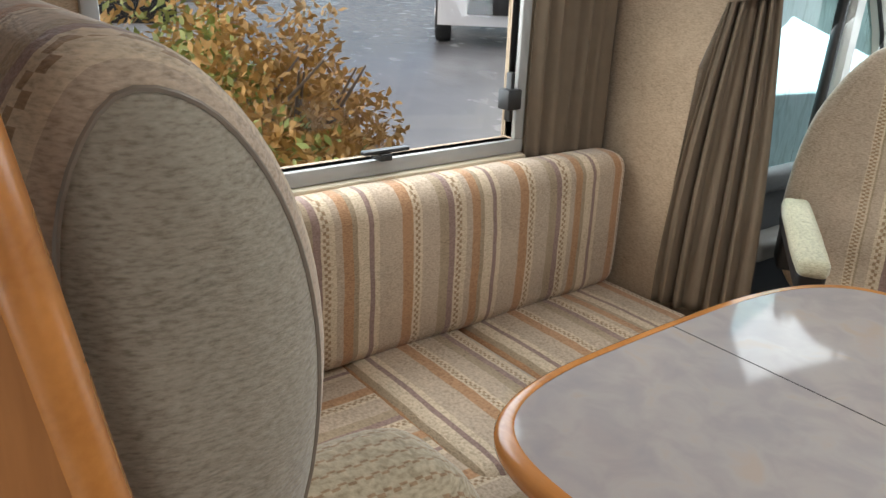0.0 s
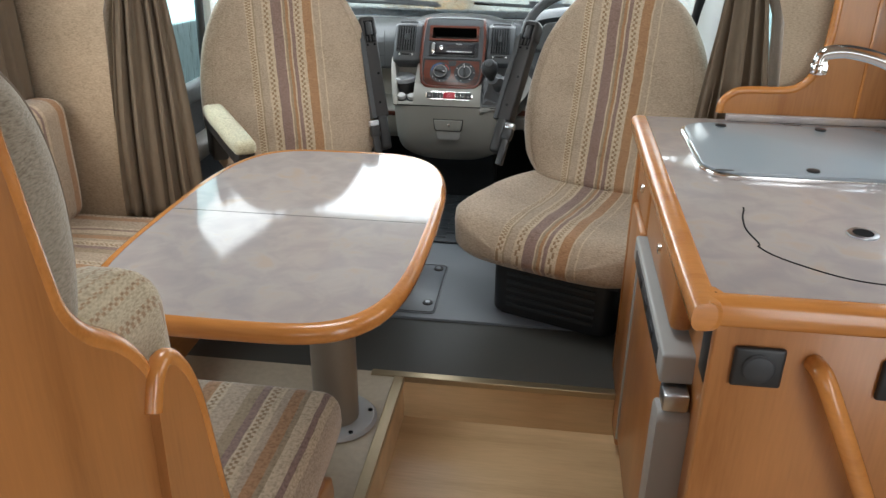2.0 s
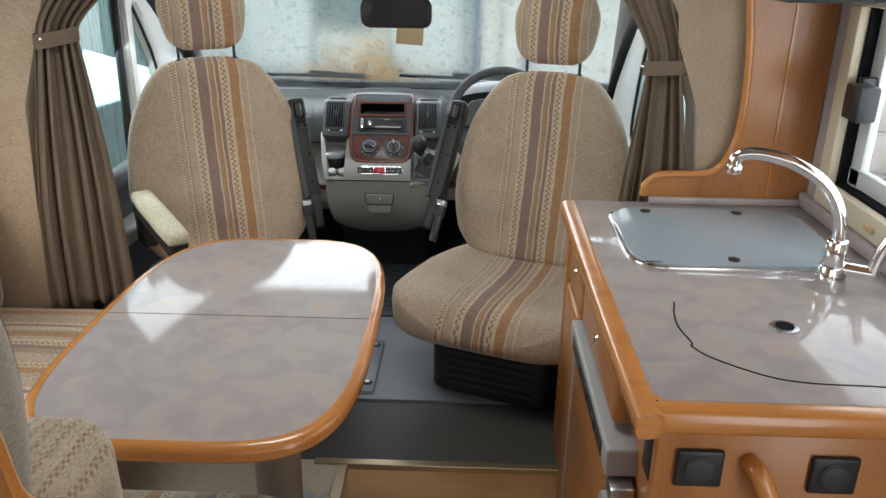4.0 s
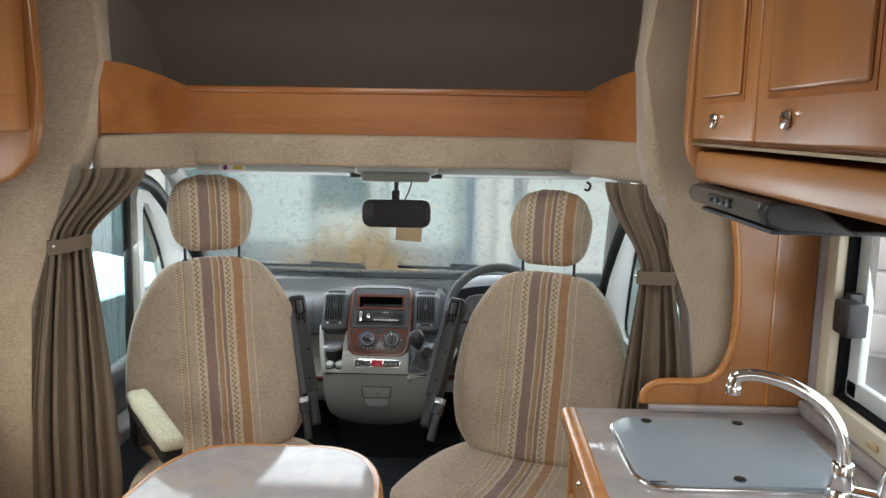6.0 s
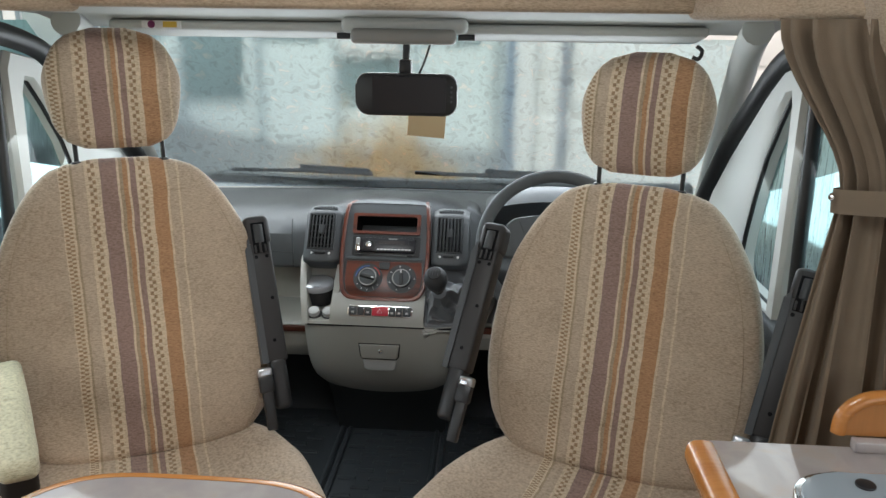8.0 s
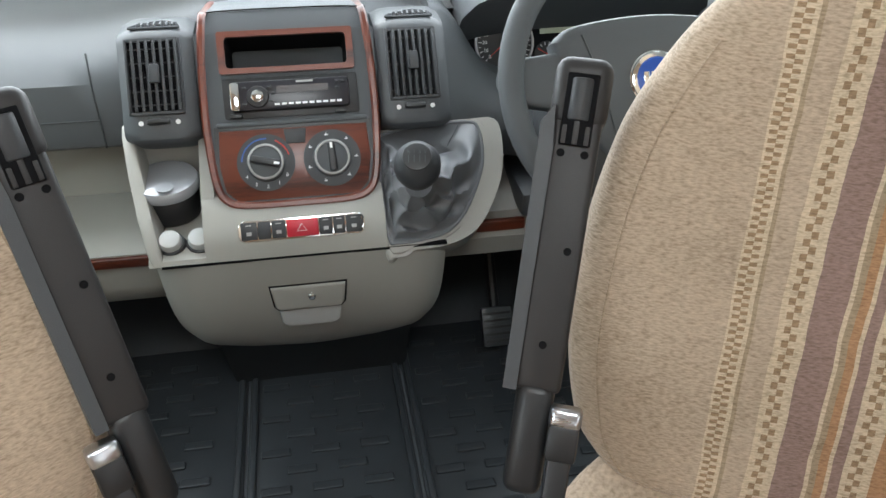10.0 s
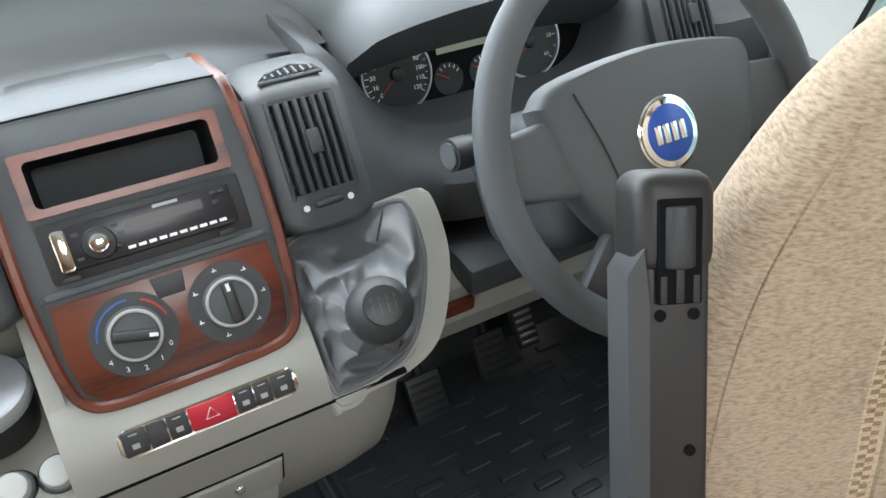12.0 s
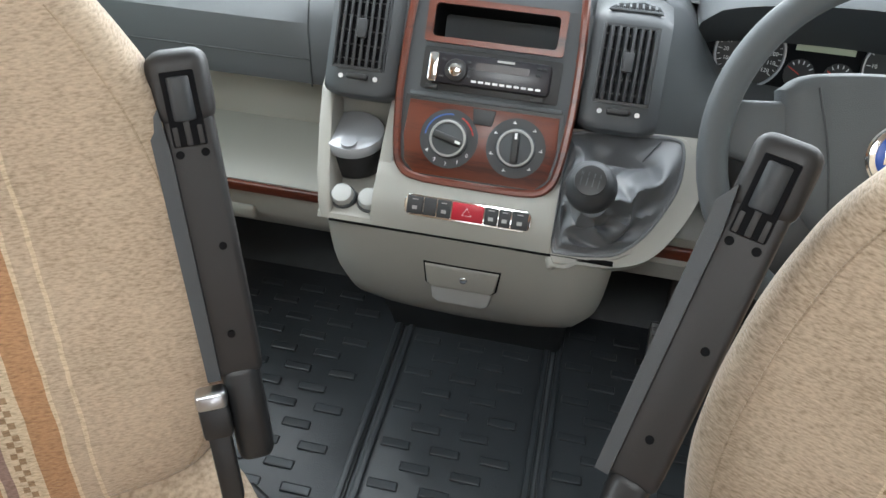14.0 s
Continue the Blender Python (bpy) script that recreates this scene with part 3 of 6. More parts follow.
def shelf():
    s = thing("overcab_shelf", "orange cherry veneer shelf front above the cab", "shelf", kind="structure")
    part("front", box(-.54, .69, -.62, -.60, 1.598, 1.735), M["wood_x"], s)
    part("lip", box(-.54, .69, -.628, -.592, 1.722, 1.742, .006), M["wood_x"], s, "rounded front lip")
    part("shelf_board", box(-.93, .96, -.60, .36, 1.585, 1.60), M["wood_x"], s)

    def cheek(x0, y0, x1, y1, top0, top1, sgn):
        rings = []
        for k in range(11):
            t = k / 10
            x, y = x0 + (x1 - x0) * t, y0 + (y1 - y0) * t
            zt = top0 + (top1 - top0) * math.sin(t * math.pi / 2)
            d = Vector((y1 - y0, -(x1 - x0), 0)).normalized() * .016 * sgn
            rings.append([(x, y, 1.596), (x, y, zt), (x - d.x, y - d.y, zt), (x - d.x, y - d.y, 1.596)])
        return loft(rings)
    part("cheek", cheek(-.535, -.615, -.685, -.895, 1.737, 1.795, -1), M["wood_x"], s)
    part("cheek", cheek(.688, -.615, .79, -1.02, 1.737, 1.785, 1), M["wood_x"], s)
    # padded pelmet below
    p = thing("padded_pelmet", "padded beige cloth pelmet below the overcab shelf", "pelmet", kind="structure")
    part("middle", box(-.54, .68, -.63, -.57, 1.498, 1.598, .014, 3), M["padded"], p)

    def bar(x0, y0, x1, y1):
        d = Vector((x1 - x0, y1 - y0, 0))
        ln = d.length
        m = Matrix.Translation((x0, y0, 0)) @ Matrix.Rotation(math.atan2(d.y, d.x), 4, "Z")
        return box(0, ln, -.03, .03, 1.488, 1.596, .016, 3, m)
    part("end", bar(-.72, -.865, -.53, -.59), M["padded"], p)
    part("end", bar(.67, -.59, .82, -1.03), M["padded"], p)


shelf()


# ---- dinette ----
def table():
    t = thing("dining_table", "dinette table with marbled grey laminate top and rounded beech edge", "table", (-.16, -1.53, FZ))
    z = .77 - FZ

    def outline(o=0.0):
        # far end rounder than the near end, sides slightly bowed
        pts = []
        n = 96
        for i in range(n):
            a = 2 * math.pi * i / n
            c, s = math.cos(a), math.sin(a)
            p = 4.2
            x = (.312 - o) * math.copysign(abs(c) ** (2 / p), c)
            y = (.482 - o) * math.copysign(abs(s) ** (2 / p), s)
            x *= 1.0 - .10 * max(0, y / .48) ** 2
            pts.append((x, y))
        return pts
    o, i = outline(), outline(.022)
    rings = []
    for off, zz in ((.022, z), (.012, z + .001), (.004, z - .004), (0, z - .012), (.001, z - .024), (.006, z - .032), (.014, z - .036), (.03, z - .036)):
        rings.append([(x, y, zz) for x, y in outline(off)])
    part("edging", loft(rings, cap=False), M["edge"], t, "rounded glossy beech edging")

    def leaf(y0, y1):
        pts = [(x, min(max(y, y0), y1)) for x, y in i]
        bm = prism(pts, "z", z - .03, z - .0005)
        bmesh.ops.remove_doubles(bm, verts=bm.verts, dist=1e-5)
        return bm
    part("tabletop", leaf(-.6, -.0015), M["lam"], t, "marbled laminate leaf")
    part("tabletop", leaf(.0015, .6), M["lam"], t, "marbled laminate leaf")
    part("seam", box(-.29, .29, -.0014, .0014, z - .02, z - .001), M["black_and_shade"], t)
    part("underframe", box(-.2, .2, -.3, .3, z - .07, z - .036, .005), M["black"], t)
    part("column", cyl(.055, .055, .012, z - .06, 40, m=Matrix.Translation((.06, .01, 0))), M["leg"], t, "taupe painted column")
    part("flange", cyl(.10, .095, .001, .014, 40, .004, m=Matrix.Translation((.06, .01, 0))), M["fridge"], t, "grey screwed floor flange")
    for k in range(5):
        a = radians(72 * k + 20)
        part("screw", cyl(.006, .006, .0145, .0165, 10, m=Matrix.Translation((.06 + .084 * math.cos(a), .01 + .084 * math.sin(a), 0))), M["black_and_shade"], t)


table()


def sofa():
    s = thing("side_sofa", "side bench with striped beige cloth cushions along the window wall", "sofa")
    part("base", box(-1.195, -.60, -1.78, -.92, FZ, .36), M["wood_y"], s)
    part("seat_cushion", pillow(-1.17, -.60, -1.46, -.915, .36, .478, .035), M["sofa_seat"], s)
    part("seat_cushion", pillow(-1.17, -.60, -1.80, -1.465, .36, .478, .035), M["sofa_seat"], s)
    part("backrest", pillow(-1.185, -1.06, -2.20, -.925, .475, .855, .045), M["sofa_y"], s)
    b = thing("forward_bench", "forward-facing dinette bench with striped beige cloth cushions", "bench")
    part("base", box(-1.19, -.03, -2.36, -1.90, FZ, .36), M["wood_y"], b)
    part("seat_cushion", pillow(-1.17, -.02, -2.40, -1.715, .345, .462, .045), M["bench_x"], b)
    part("lower_backrest", pillow(-1.165, -.20, -2.56, -2.36, .45, 1.0, .05), M["bench_back"], b, "lower back cushion")
    part("side_bolster", pillow(-.225, -.086, -2.50, -2.235, .455, 1.0, .05), M["dotted"], b, "side bolster in dotted cloth")

    side = [(-2.50, .93), (-2.52, 1.05), (-2.522, 1.18), (-2.512, 1.255), (-2.475, 1.305), (-2.425, 1.298), (-2.382, 1.255), (-2.354, 1.19), (-2.346, 1.11), (-2.362, 1.02), (-2.41, .945), (-2.46, .92)]
    side = [(p.x, p.y) for p in smoothpath([(y, z, 0) for y, z in side] + [(*side[0], 0)], 4)][:-1]

    def roll(xs, inset):
        cy, cz = -2.437, 1.115
        return loft([[(x, cy + (y - cy) * (1 - inset(x) / .085), cz + (z - cz) * (1 - inset(x) / .19)) for y, z in side] for x in xs])
    seam_x = -.118

    def taper(x):
        return 0 if x < -.175 else .075 * (1 - math.sqrt(max(0, 1 - ((x + .175) / .0801) ** 2)))
    part("upper_backrest", roll([-1.17 + .995 * k / 12 for k in range(13)] + [-.165, -.155, -.145, -.135, -.126, seam_x], taper), M["bench_back"], b, "rounded upper back roll with striped cloth")
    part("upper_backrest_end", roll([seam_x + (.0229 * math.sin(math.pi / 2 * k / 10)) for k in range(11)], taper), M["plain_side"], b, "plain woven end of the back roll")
    ins = taper(seam_x)
    part("piping", tube([(seam_x, -2.437 + (y + 2.437) * (1.004 - ins / .085), 1.115 + (z - 1.115) * (1.004 - ins / .19)) for y, z in side], .0018, 6, closed=True), M["leg"], b)
    # veneered end panel with a swept edge, and a second cheek inside it
    top = [(-2.64, 1.72), (-2.59, 1.52), (-2.55, 1.40), (-2.533, 1.30), (-2.518, 1.20), (-2.506, 1.12), (-2.495, 1.07), (-2.465, 1.028), (-2.418, .988), (-2.38, .935), (-2.357, .86), (-2.342, .75), (-2.33, .60), (-2.32, FZ)]
    front = [(-2.39, .885), (-2.372, .922), (-2.346, .930), (-2.318, .90), (-2.298, .855), (-2.285, .80), (-2.262, .66), (-2.225, .52), (-2.16, .44), (-2.05, .395), (-1.90, .375)]
    tp = [tuple(p) for p in smoothpath([(-.066, a, c) for a, c in top], 5)]
    fp = [tuple(p) for p in smoothpath([(-.05, a, c) for a, c in front], 5)]
    part("end_panel", prism([(p[1], p[2]) for p in tp] + [(-3.2, FZ), (-3.2, 1.75), (-2.68, 1.75)], "x", -.079, -.053), M["wood_z"], b, "orange cherry veneer end panel")
    part("edging", tube(tp, .015, 10), M["edge"], b, "rounded beech edging")
    part("end_cheek", prism([(p[1], p[2]) for p in fp] + [(-1.86, FZ), (-2.42, FZ)], "x", -.06, -.041), M["wood_z"], b, "second veneered cheek")
    part("edging", tube(fp[:34], .012, 10), M["edge"], b, "rounded beech edging")
    part("base_end", prism([(-2.30, FZ), (-2.30, .39), (-2.0, .375), (-1.90, .362), (-1.865, .34), (-1.855, .30), (-1.86, FZ)], "x", -.04, -.012, .006), M["wood_y"], b, "veneered end of the seat base")


sofa()


# ---- kitchen ----
def kitchen():
    c = thing("kitchen_unit", "orange cherry veneer kitchen unit with drawer and cupboard fronts", "kitchen unit")
    part("body", join(box(.645, 1.19, -2.06, -1.16, .20, .885), box(.630, .645, -2.06, -2.045, .12, .885)), M["wood_z"], c)
    part("end_panel", box(.625, 1.19, -2.082, -2.062, .12, .885, .003), M["wood_z"], c, "veneered end panel")
    part("end_panel", box(.600, .645, -1.19, -1.165, .12, .885, .006), M["wood_z"], c)
    for y0, y1 in ((-1.43, -1.20), (-1.86, -1.45)):
        d = part("drawer", box(.606, .645, y0, y1, .735, .875, .012, 3), M["wood_y"], c)
        part("knob", cyl(.012, .010, 0, .012, 16, .003, m=pose(.612, (y0 + y1) / 2, .80, 0, -90, 0)), M["chrome"], d)
    part("door", box(.600, .645, -1.405, -1.20, .12, .725, .010, 3), M["wood_z"], c)
    # fridge with its grey door trim, ajar
    f = thing("fridge", "small fridge with grey plastic trim and veneered door, ajar", "fridge", (.658, -1.73, .16), 0)
    O = Matrix.Translation((-.640, 1.73, -.16))

    def fb(*a, **k):
        b = box(*a, **k)
        bmesh.ops.transform(b, matrix=O, verts=b.verts)
        return b
    part("door_panel", fb(.584, .610, -1.885, -1.425, .17, .655, bev=.003), M["wood_z"], f)
    part("edge_strip", fb(.580, .612, -1.425, -1.415, .16, .66, bev=.002), M["fridge"], f, "thin grey edge strip")
    sp = [(p[0], p[1]) for p in rrect(-1.945, -1.885, .16, .625, .02)]
    bm = prism(sp, "x", .572, .628, .004)
    bmesh.ops.transform(bm, matrix=O, verts=bm.verts)
    part("side_trim", bm, M["fridge"], f, "grey plastic side trim")
    part("top_rail", fb(.572, .632, -1.915, -1.41, .665, .722, bev=.006, seg=3), M["fridge"], f, "grey plastic control rail")
    part("rail_recess", fb(.5705, .575, -1.87, -1.46, .674, .708, bev=.002), M["grey_dark"], f)
    for k in range(3):
        part("button", fb(.568, .573, -1.60 - .1 * k, -1.56 - .1 * k, .682, .700, bev=.002), M["black"], f)
    part("latch", fb(.578, .622, -1.945, -1.90, .628, .662, bev=.005), M["steel"], f, "grey latch")
    # thin near-black sheet paints the shade behind the door; there is no hollow
    part("cavity_shade", fb(.634, .642, -2.04, -1.42, .17, .80), M["black_and_shade"], f)
    part("thermostat", fb(.615, .640, -2.03, -1.975, .74, .86, bev=.008), M["black"], f, "black control knob")
    # worktop
    w = thing("worktop", "grey marbled laminate worktop with rounded beech edge and worn crack", "worktop")
    zt = .927
    part("slab", box(.612, 1.197, -2.075, -1.142, zt - .035, zt, .002), M["lam"], w)
    r = [(.600, -1.15), (.600, -2.045), (.606, -2.065), (.618, -2.082), (.640, -2.090), (1.195, -2.090)]
    rail = smoothpath([(a, b, zt - .018) for a, b in r], 6)
    rings = []
    for k, p in enumerate(rail):
        d = (rail[min(k + 1, len(rail) - 1)] - rail[max(k - 1, 0)]).normalized()
        nrm = Vector((d.y, -d.x, 0))
        rings.append([tuple(p + nrm * (.021 * math.copysign(abs(math.cos(a)) ** .7, math.cos(a))) + Vector((0, 0, .0215 * math.copysign(abs(math.sin(a)) ** .7, math.sin(a))))) for a in [2 * math.pi * q / 16 for q in range(16)]])
    part("edging", loft(rings), M["edge"], w, "rounded glossy beech edging")
    part("crack", tube(smoothpath([(.722, -1.742, zt), (.720, -1.755, zt), (.711, -1.79, zt), (.706, -1.845, zt), (.714, -1.897, zt), (.711, -1.912, zt), (.735, -1.950, zt), (.80, -2.0, zt), (.86, -2.018, zt), (.95, -2.022, zt), (1.06, -2.03, zt), (1.19, -2.035, zt)], 4), .0016, 6), M["black_and_shade"], w, "open joint line of a cutting lid")
    part("finger_hole", cyl(.024, .024, zt - .001, zt + .0035, 28, .001, m=Matrix.Translation((.888, -1.836, 0))), M["steel"], w, "steel finger hole")
    # near-black disc on the ring paints the shade of the hole
    part("finger_hole_shade", cyl(.016, .016, zt, zt + .0042, 24, m=Matrix.Translation((.888, -1.836, 0))), M["black_and_shade"], w)
    part("upstand", box(1.176, 1.198, -2.075, -1.142, zt, zt + .035, .005), M["lam"], w)
    part("upstand", box(.80, 1.176, -1.160, -1.142, zt, zt + .016, .003), M["lam"], w)
    # hob lid
    h = thing("hob_lid", "grey glass hob lid in a steel rim set in the worktop", "hob lid", (0, 0, zt))
    lid = rrect(.675, 1.13, -1.60, -1.225, .07)
    part("rim", prism(lid, "z", 0, .010, .003), M["chrome"], h, "bright steel rim")
    part("glass", prism(rrect(.683, 1.122, -1.592, -1.233, .064), "z", .010, .0145, .0015), mat("grey_lid_glass", (0.30, 0.34, 0.37), 0.15, var=0.04, scale=3), h, "grey tinted glass")
    for x, y in ((.768, -1.262), (.985, -1.262), (.885, -1.565)):
        part("clip", cyl(.012, .012, .0145, .018, 18, .001, m=Matrix.Translation((x, y, 0))), M["black"], h)
    part("label", box(.70, .735, -1.585, -1.579, .0145, .0150), M["black"], h)
    # tap
    t = thing("mixer_tap", "chrome mixer tap with a swan-neck spout", "tap", (1.035, -1.662, zt))
    part("base", cyl(.030, .024, 0, .05, 28, .004), M["chrome"], t)
    part("body", cyl(.022, .020, .05, .10, 28, .004), M["chrome"], t)
    sp = smoothpath([(0, 0, .08), (0, .001, .12), (-.012, .005, .165), (-.042, .014, .207), (-.095, .028, .238), (-.148, .045, .250), (-.182, .055, .246), (-.191, .058, .236), (-.192, .058, .222)], 6)
    part("spout", tube(sp, .012, 14), M["chrome"], t)
    part("nozzle", cyl(.0145, .0145, .208, .226, 18, .002, m=Matrix.Translation((-.192, .058, 0))), M["chrome"], t)
    part("arm", tube([(0, 0, .045), (.06, -.03, .045)], .013, 14), M["chrome"], t)
    part("lever", tube(smoothpath([(.06, -.03, .045), (.068, -.034, .09), (.085, -.045, .14)], 6), .012, 12), M["chrome"], t)
    # power sockets and grab rail on the end panel
    for k, x in enumerate((.688, .885)):
        s = thing("wall_socket", "dark brown round power socket on the kitchen end panel", "socket", (x, -2.082, .820 - .006 * k), group="sockets on the kitchen end panel")
        part("plate", box(-.035, .035, -.010, 0, -.032, .032, .005, 3), M["black"], s)
        part("cover", cyl(.023, .021, 0, .005, 26, .002, m=pose(0, -.010, 0, 90, 0, 0)), M["grey_dark"], s)
    g = thing("grab_rail", "varnished wooden grab rail on the kitchen end panel", "grab rail", (.762, -2.082, .832))
    part("rail", tube(smoothpath([(0, -.002, 0), (.006, -.03, -.004), (.025, -.045, -.045), (.07, -.05, -.14), (.125, -.05, -.26), (.155, -.045, -.34), (.17, -.03, -.375), (.174, -.002, -.38)], 5), .0140, 14), M["edge"], g)


kitchen()


def overhead():
    # right-hand lockers
    c = thing("overhead_locker", "orange cherry veneer overhead locker with two raised-panel doors", "locker", group="overhead lockers")
    X = .845
    part("body", box(X + .02, 1.195, -2.9, -1.21, 1.60, ZC), M["wood_z"], c)
    part("end_cheek", prism([(X - .01, 1.615), (X + .0, 1.57), (X + .03, 1.52), (X + .08, 1.50), (1.195, 1.50), (1.195, ZC), (X + .03, ZC), (X - .005, 1.95)], "y", -1.205, -1.165, .010, 3), M["wood_z"], c, "rounded veneered end cheek")
    part("rail", box(X + .015, X + .35, -2.9, -1.205, 1.515, 1.585, .012, 3), M["wood_y"], c, "lower rail")
    part("brass_strip", box(X + .004, X + .02, -2.9, -1.205, 1.597, 1.603), M["alu"], c)
    for y0, y1 in ((-1.595, -1.215), (-2.07, -1.60), (-2.55, -2.075)):
        d = part("door", box(X, X + .022, y0, y1, 1.61, ZC - .02, .008, 3), M["wood_z"], c)
        part("raised_panel", box(X - .007, X + .003, y0 + .07, y1 - .07, 1.70, ZC - .09, .006, 3), M["wood_z"], d)
        part("groove", join(box(X - .0015, X + .001, y0 + .055, y1 - .055, 1.688, 1.698), box(X - .0015, X + .001, y0 + .055, y0 + .065, 1.70, ZC - .08), box(X - .0015, X + .001, y1 - .065, y1 - .055, 1.70, ZC - .08)), M["wood_x"], d)
        k = part("knob", cyl(.017, .015, 0, .010, 22, .004, m=pose(X, (y0 + y1) / 2 + (.03 if y1 > -1.5 else .09), 1.652, 0, -90, 0)), M["chrome"], d)
    # left locker beyond the sofa
    l = thing("overhead_locker", "orange cherry veneer overhead locker over the sofa", "locker", group="overhead lockers")
    X = -.80
    part("body", box(-1.195, X - .02, -2.6, -1.04, 1.60, ZC), M["wood_z"], l)
    cheek = [(-1.195, 1.45), (-.93, 1.455), (-.86, 1.48), (-.81, 1.53), (-.785, 1.60), (-.78, 1.72), (-.785, ZC), (-1.195, ZC)]
    part("end_cheek", prism(cheek, "y", -1.04, -1.0, .010, 3), M["wood_z"], l, "rounded veneered end cheek")
    d = part("door", box(X - .022, X, -1.50, -1.045, 1.60, ZC - .02, .008, 3), M["wood_z"], l)
    part("raised_panel", box(X - .003, X + .007, -1.43, -1.115, 1.69, ZC - .09, .006, 3), M["wood_z"], d)
    # cooker hood
    h = thing("cooker_hood", "slim grey and black cooker hood under the locker", "cooker hood", (.0, 0, 0))
    prof = [(.848, 1.490), (.858, 1.468), (.89, 1.458), (1.02, 1.452), (1.0, 1.462), (.95, 1.496), (.93, 1.503), (.88, 1.510), (.856, 1.505)]
    part("shell", prism(prof, "y", -1.635, -1.20, .005, 3), mat("hood_metallic_grey", (0.20, 0.195, 0.185), 0.30, metal=0.7, var=0.08), h)
    part("end_cap", prism([(.935 + (a - .935) * 1.02, 1.48 + (c - 1.48) * 1.04) for a, c in prof], "y", -1.672, -1.634, .006, 3), M["black"], h, "black plastic end cap")
    part("underside", box(.88, 1.19, -1.63, -1.21, 1.447, 1.456, .002), M["grey_dark"], h, "dark filter panel")
    part("switch_plate", box(.842, .852, -1.50, -1.37, 1.480, 1.500, .003), M["black"], h)
    for y in (-1.40, -1.44, -1.475):
        part("switch", cyl(.006, .005, 0, .005, 14, .001, m=pose(.842, y, 1.490, 0, -90, 0)), M["grey_dark"], h)


overhead()


def windows():
    w = thing("window_1", "dinette window with a grey frame and black stay", "window", kind="structure")
    y0, y1, z0, z1 = -2.20, -1.24, .90, 1.55
    x = -1.20
    part("frame", join(box(x - .03, x + .012, y0 - .03, y1 + .03, z0 - .035, z0, .004), box(x - .03, x + .012, y0 - .03, y1 + .03, z1, z1 + .04, .004), box(x - .03, x + .012, y0 - .03, y0, z0, z1, .004), box(x - .03, x + .012, y1, y1 + .03, z0, z1, .004)), M["fridge"], w, "grey aluminium frame")
    part("sill", box(x, x + .03, y0 - .03, y1 + .03, z0 - .075, z0 - .036, .006), M["cream"], w, "cream sill trim")
    g = part("pane", box(x - .036, x - .032, y0, y1, z0, z1), M["pane"], w)
    g.visible_shadow = False
    part("stay", join(box(x - .01, x + .03, y1 - .045, y1 + .0, z0 + .08, z0 + .13, .004), box(x + .0, x + .02, y1 - .03, y1 - .018, z0 + .05, z0 + .17, .003)), M["black"], w, "black window stay")
    part("catch", join(box(x + .0, x + .045, -1.66, -1.63, z0 + .004, z0 + .02, .003), box(x + .02, x + .04, -1.70, -1.58, z0 + .02, z0 + .03, .004)), M["black"], w, "black window catch")
    w = thing("window_2", "kitchen window in a cream plastic surround with a black catch", "window", kind="structure")
    y0, y1, z0, z1, x = -2.30, -1.27, 1.02, 1.42, 1.20
    part("surround", join(box(x - .022, x + .02, y0 - .05, y1 + .05, z0 - .055, z0, .006), box(x - .022, x + .02, y0 - .05, y1 + .05, z1, z1 + .07, .006), box(x - .022, x + .02, y0 - .05, y0, z0, z1, .006), box(x - .022, x + .02, y1, y1 + .05, z0, z1, .006)), M["cream"], w, "cream plastic surround")
    part("seal", join(box(x + .0, x + .03, y1 - .012, y1, z0, z1), box(x + .0, x + .03, y0, y1, z0, z0 + .008)), M["black_and_shade"], w)
    part("inner_frame", join(box(x + .02, x + .04, y1 - .06, y1 - .012, z0, z1, .004), box(x + .02, x + .04, y0, y1, z0 + .008, z0 + .05, .004)), M["white"], w, "white acrylic inner frame")
    g = part("pane", box(x + .041, x + .045, y0, y1, z0, z1), M["pane"], w)
    g.visible_shadow = False
    part("catch", join(box(x - .012, x + .02, y1 - .055, y1 - .03, 1.175, 1.275, .004), box(x - .045, x + .0, y1 - .12, y1 - .05, 1.19, 1.265, .006)), M["black"], w, "black window catch")
    part("knob", box(x - .03, x - .02, -1.52, -1.48, z0 - .035, z0 - .02, .004), M["card"], w)


windows()


